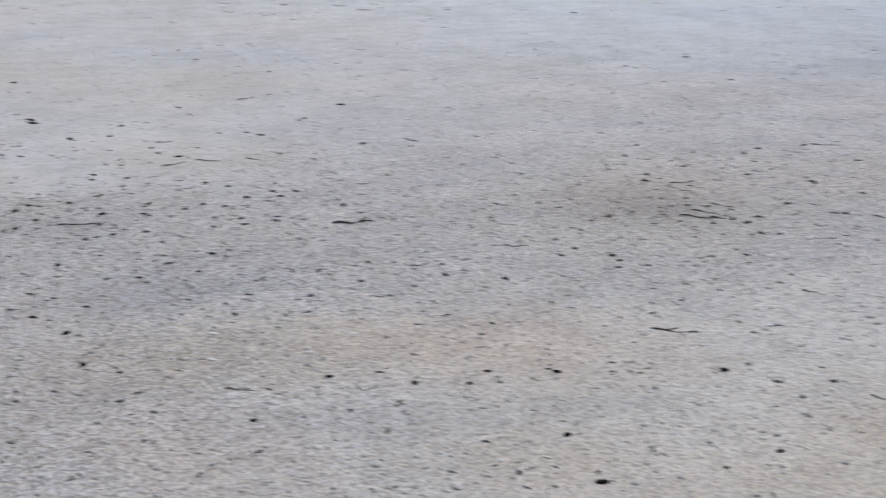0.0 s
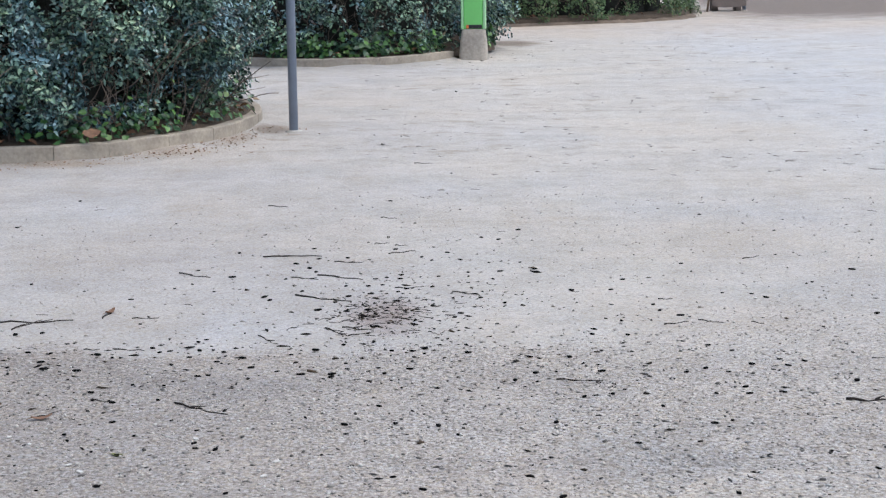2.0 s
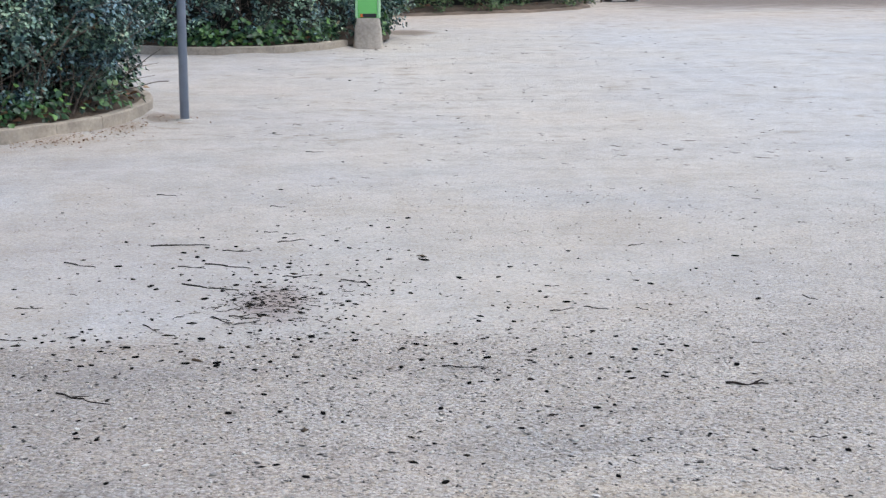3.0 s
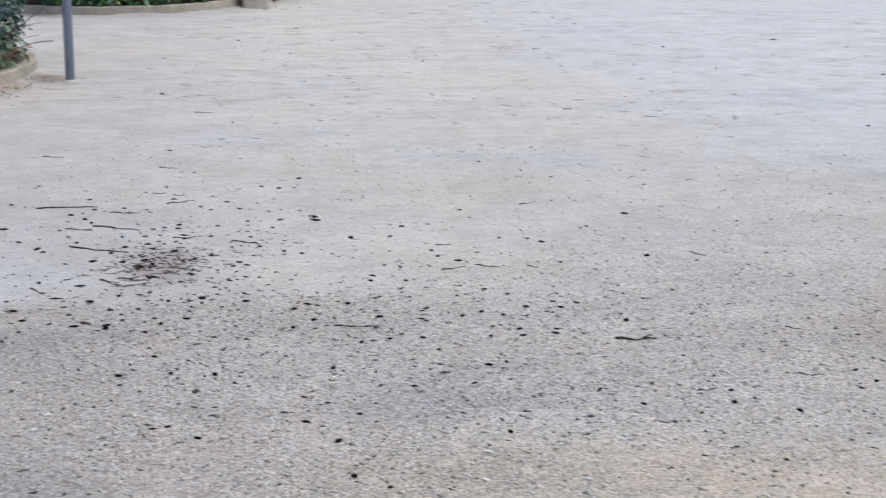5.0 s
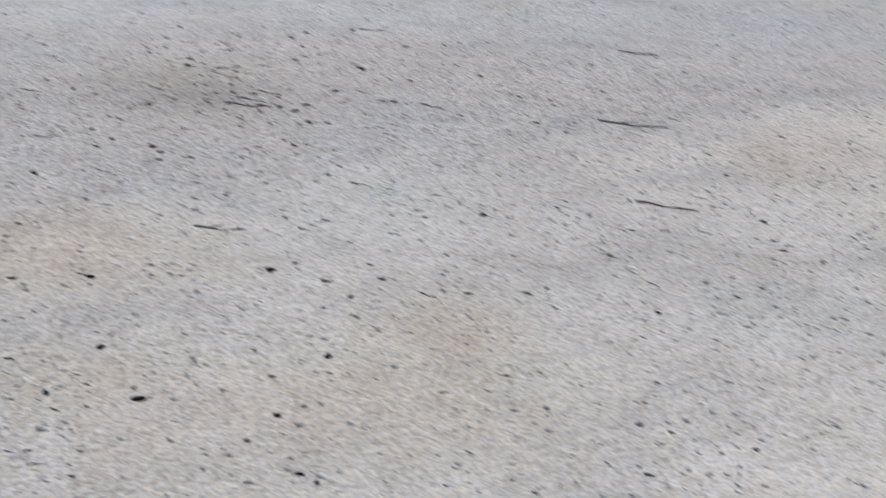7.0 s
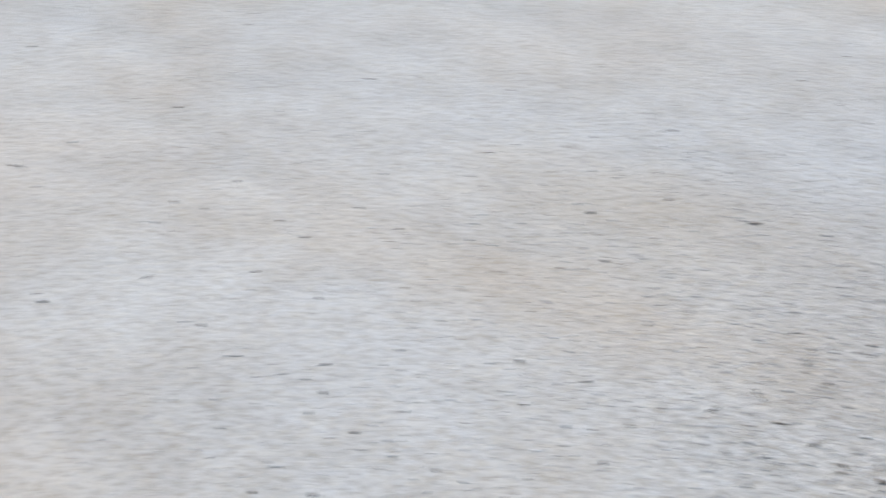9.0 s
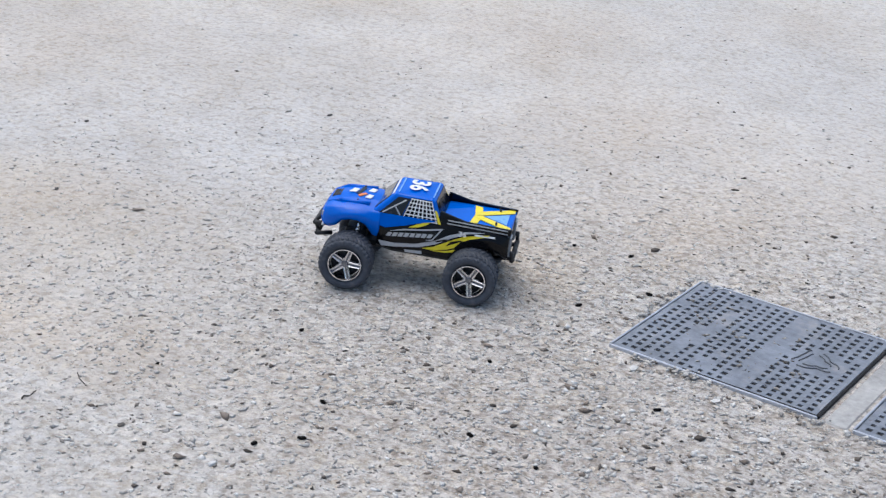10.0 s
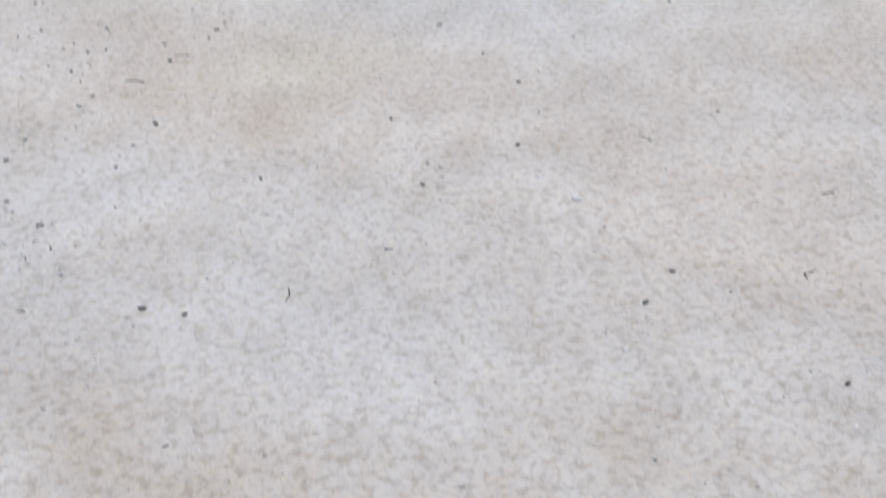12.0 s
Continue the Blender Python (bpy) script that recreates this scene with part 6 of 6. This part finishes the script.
SILVER_SHAPES = [[(0.0418, 0.1033), (0.0138, 0.1025), (-0.0212, 0.1075), (-0.0524, 0.1192), (-0.0757, 0.1334), (-0.1029, 0.1443), (-0.1341, 0.1476), (-0.1049, 0.1414), (-0.0804, 0.1292), (-0.0562, 0.1142), (-0.0271, 0.1025), (0.0138, 0.0958), (0.0364, 0.0941)],
                 [(-0.0037, 0.0933), (-0.0329, 0.0958), (-0.0337, 0.0907), (-0.0057, 0.0891)],
                 [(0.0235, 0.1242), (0.0021, 0.1309), (-0.0368, 0.1368), (-0.0648, 0.1426), (-0.0492, 0.1192), (-0.0368, 0.1175), (-0.0477, 0.1209), (-0.0601, 0.1393), (-0.0368, 0.1347), (0.0002, 0.1288)]]
for y in (1, -1):
    side = [(name, [[(x, y * side_y(x, zz), zz) for x, zz in pts] for pts in shapes], mat, lab) for name, shapes, mat, lab in (
        ("yellow_swoosh", YELLOW_SHAPES, M_YELLOW, "curved yellow stripe"),
        ("blue_belt", [[(0.0441, 0.1518), (-0.0492, 0.1535), (-0.0407, 0.1502), (-0.0212, 0.1451), (0.0021, 0.1368), (0.0333, 0.1284), (0.0426, 0.1309)]], M_BLUE, "blue strip below the windows"),
        ("silver_swoosh", SILVER_SHAPES, M_SILVER, "curved silver stripe"),
        ("lettering_bar", [[(0.030 - 0.0098 * k, 0.1140 + 0.0012 * k), (0.0225 - 0.0098 * k, 0.1146 + 0.0012 * k), (0.0195 - 0.0098 * k, 0.1216 + 0.0012 * k), (0.027 - 0.0098 * k, 0.1210 + 0.0012 * k)] for k in range(8)], M_SILVER, "unreadable silver lettering as plain bars"),
        ("lettering_bar", [[(-0.118, 0.1405), (-0.152, 0.1415), (-0.152, 0.1440), (-0.118, 0.1430)]], M_WHITE, "unreadable lettering as a white bar"))]
    for name, shapes, mat, lab in side:
        decal(name, shapes, mat, side_shell, lab, 0.0014, (0, y, 0))


def number(size, m, parent, mat, label, bold=0.022):
    cu = bpy.data.curves.new("race_number", "FONT")
    cu.body, cu.size, cu.extrude, cu.align_x, cu.align_y = "36", size, 0.0002, "CENTER", "CENTER"
    cu.offset = size * bold
    cu.resolution_u = 6
    tmp = new("race_number", cu)
    bpy.context.view_layer.update()
    me = bpy.data.meshes.new_from_object(tmp.evaluated_get(bpy.context.evaluated_depsgraph_get()))
    bpy.data.objects.remove(tmp)
    me.materials.clear()
    me.materials.append(mat)
    ob = new("race_number", me)
    ob.parent, ob.matrix_basis = parent, m
    ob["label"] = label
    return ob


number(0.043, pose(-0.008, 0, ZT + 0.0046, 0, 0, 90) @ Matrix.Diagonal((1.22, 1, 1, 1)), cab, M_WHITE, "white race number on the roof", 0.030)
for y in (1, -1):
    number(0.013, pose(-0.098, y * 0.0668, 0.1395, 90, 0, 180 if y > 0 else 0), side_shell, M_WHITE, "small white race number on the side")

# nose
bm = bmesh.new()
box(bm, 0.006, 0.058, 0.018, pose(0.1745, 0, 0.119), 0.002)
for k in range(5):
    box(bm, 0.003, 0.052, 0.0016, pose(0.1783, 0, 0.1125 + 0.0033 * k))
part("grille", bm, M_PLASTIC, front_shell, "black slatted grille")
for y in (1, -1):
    bm = bmesh.new()
    box(bm, 0.010, 0.018, 0.010, pose(0.1675, y * 0.043, 0.128, 0, 0, y * -24), 0.003, 2)
    part("headlamp", bm, M_HEADLAMP, front_shell, "small clear headlamp")
bm = bmesh.new()
box(bm, 0.016, 0.034, 0.006, pose(0.158, 0, 0.1500, 0, 14, 0), 0.002)
for k in range(3):
    box(bm, 0.0020, 0.030, 0.0016, pose(0.153 + 0.005 * k, 0, 0.1545 - 0.0013 * k))
part("bonnet_vent", bm, M_PLASTIC, front_shell, "black bonnet vent")
decal("bonnet_decal", [[(0.122, 0.016, 0.1600), (0.117, 0.021, 0.1596), (0.106, 0.008, 0.1608), (0.111, 0.004, 0.1608)]], M_ORANGE, front_shell, "orange bonnet decal", 0.0012)
decal("bonnet_decal", [[(0.139, 0.004, 0.1590), (0.127, 0.006, 0.1602), (0.124, -0.012, 0.1602), (0.133, -0.016, 0.1592)], [(0.108, 0.024, 0.1600), (0.097, 0.026, 0.1605), (0.095, 0.012, 0.1612), (0.103, 0.010, 0.1612)], [(0.108, -0.006, 0.1606), (0.096, -0.005, 0.1610), (0.094, -0.020, 0.1606), (0.103, -0.024, 0.1604)]], M_WHITE, front_shell, "white bonnet decal", 0.0012)
decal("bonnet_decal", [[(0.126, 0.010, 0.1600), (0.119, 0.010, 0.1604), (0.112, -0.022, 0.1602), (0.120, -0.026, 0.1596)]], M_BODY_BLACK, front_shell, "black bonnet decal", 0.0010)
for y in (1, -1):
    bm = bmesh.new()
    tube(bm, (0.168, y * 0.030, 0.1440), (0.146, y * 0.036, 0.1535), 0.0035, 0.0045, 8)
    tube(bm, (0.146, y * 0.036, 0.1535), (0.096, y * 0.040, 0.1565), 0.0045, 0.0040, 8)
    part("bonnet_ridge", bm, M_BLUE, front_shell, smooth=True)
bm = bmesh.new()
box(bm, 0.004, 0.092, 0.004, pose(0.1725, 0, 0.1045), 0.001)
part("nose_lip", bm, M_WHITE, front_shell, "pale lip under the nose")
bm = bmesh.new()
for zz, w, x in ((0.084, 0.040, 0.182), (0.100, 0.032, 0.188)):
    tube(bm, (x, -w, zz), (x, w, zz), 0.0042, seg=10)
    for y in (1, -1):
        tube(bm, (x, y * w, zz), (0.158, y * w * 0.7, zz), 0.0042, seg=8)
for y in (1, -1):
    tube(bm, (0.182, y * 0.026, 0.084), (0.188, y * 0.026, 0.102), 0.0036, seg=8)
    tube(bm, (0.188, y * 0.024, 0.100), (0.176, y * 0.020, 0.118), 0.0036, seg=8)
tube(bm, (0.176, -0.022, 0.118), (0.176, 0.022, 0.118), 0.0040, seg=8)
part("front_bumper", bm, M_PLASTIC, truck, "black tubular front bumper", TILT, True)
bm = bmesh.new()
tube(bm, (-0.184, -0.046, 0.098), (-0.184, 0.046, 0.098), 0.0045, seg=10)
for y in (1, -1):
    tube(bm, (-0.184, y * 0.034, 0.098), (-0.150, y * 0.028, 0.090), 0.0040, seg=8)
    tube(bm, (-0.184, y * 0.046, 0.098), (-0.182, y * 0.050, 0.116), 0.0035, seg=8)
part("rear_bumper", bm, M_PLASTIC, truck, "black tubular rear bumper", REAR, True)
for y in (1, -1):
    bm = bmesh.new()
    box(bm, 0.004, 0.022, 0.036, pose(-0.1775, y * 0.040, 0.124), 0.001)
    part("tail_lamp", bm, M_HEADLAMP, side_shell, "small pale tail lamp")
    for x in (0.118, -0.120):
        bm = bmesh.new()
        tube(bm, (x, y * 0.034, 0.148), (x, y * 0.034, 0.160), 0.0018, seg=8)
        part("body_clip", bm, M_PLASTIC, truck, "black body mount post", TILT)
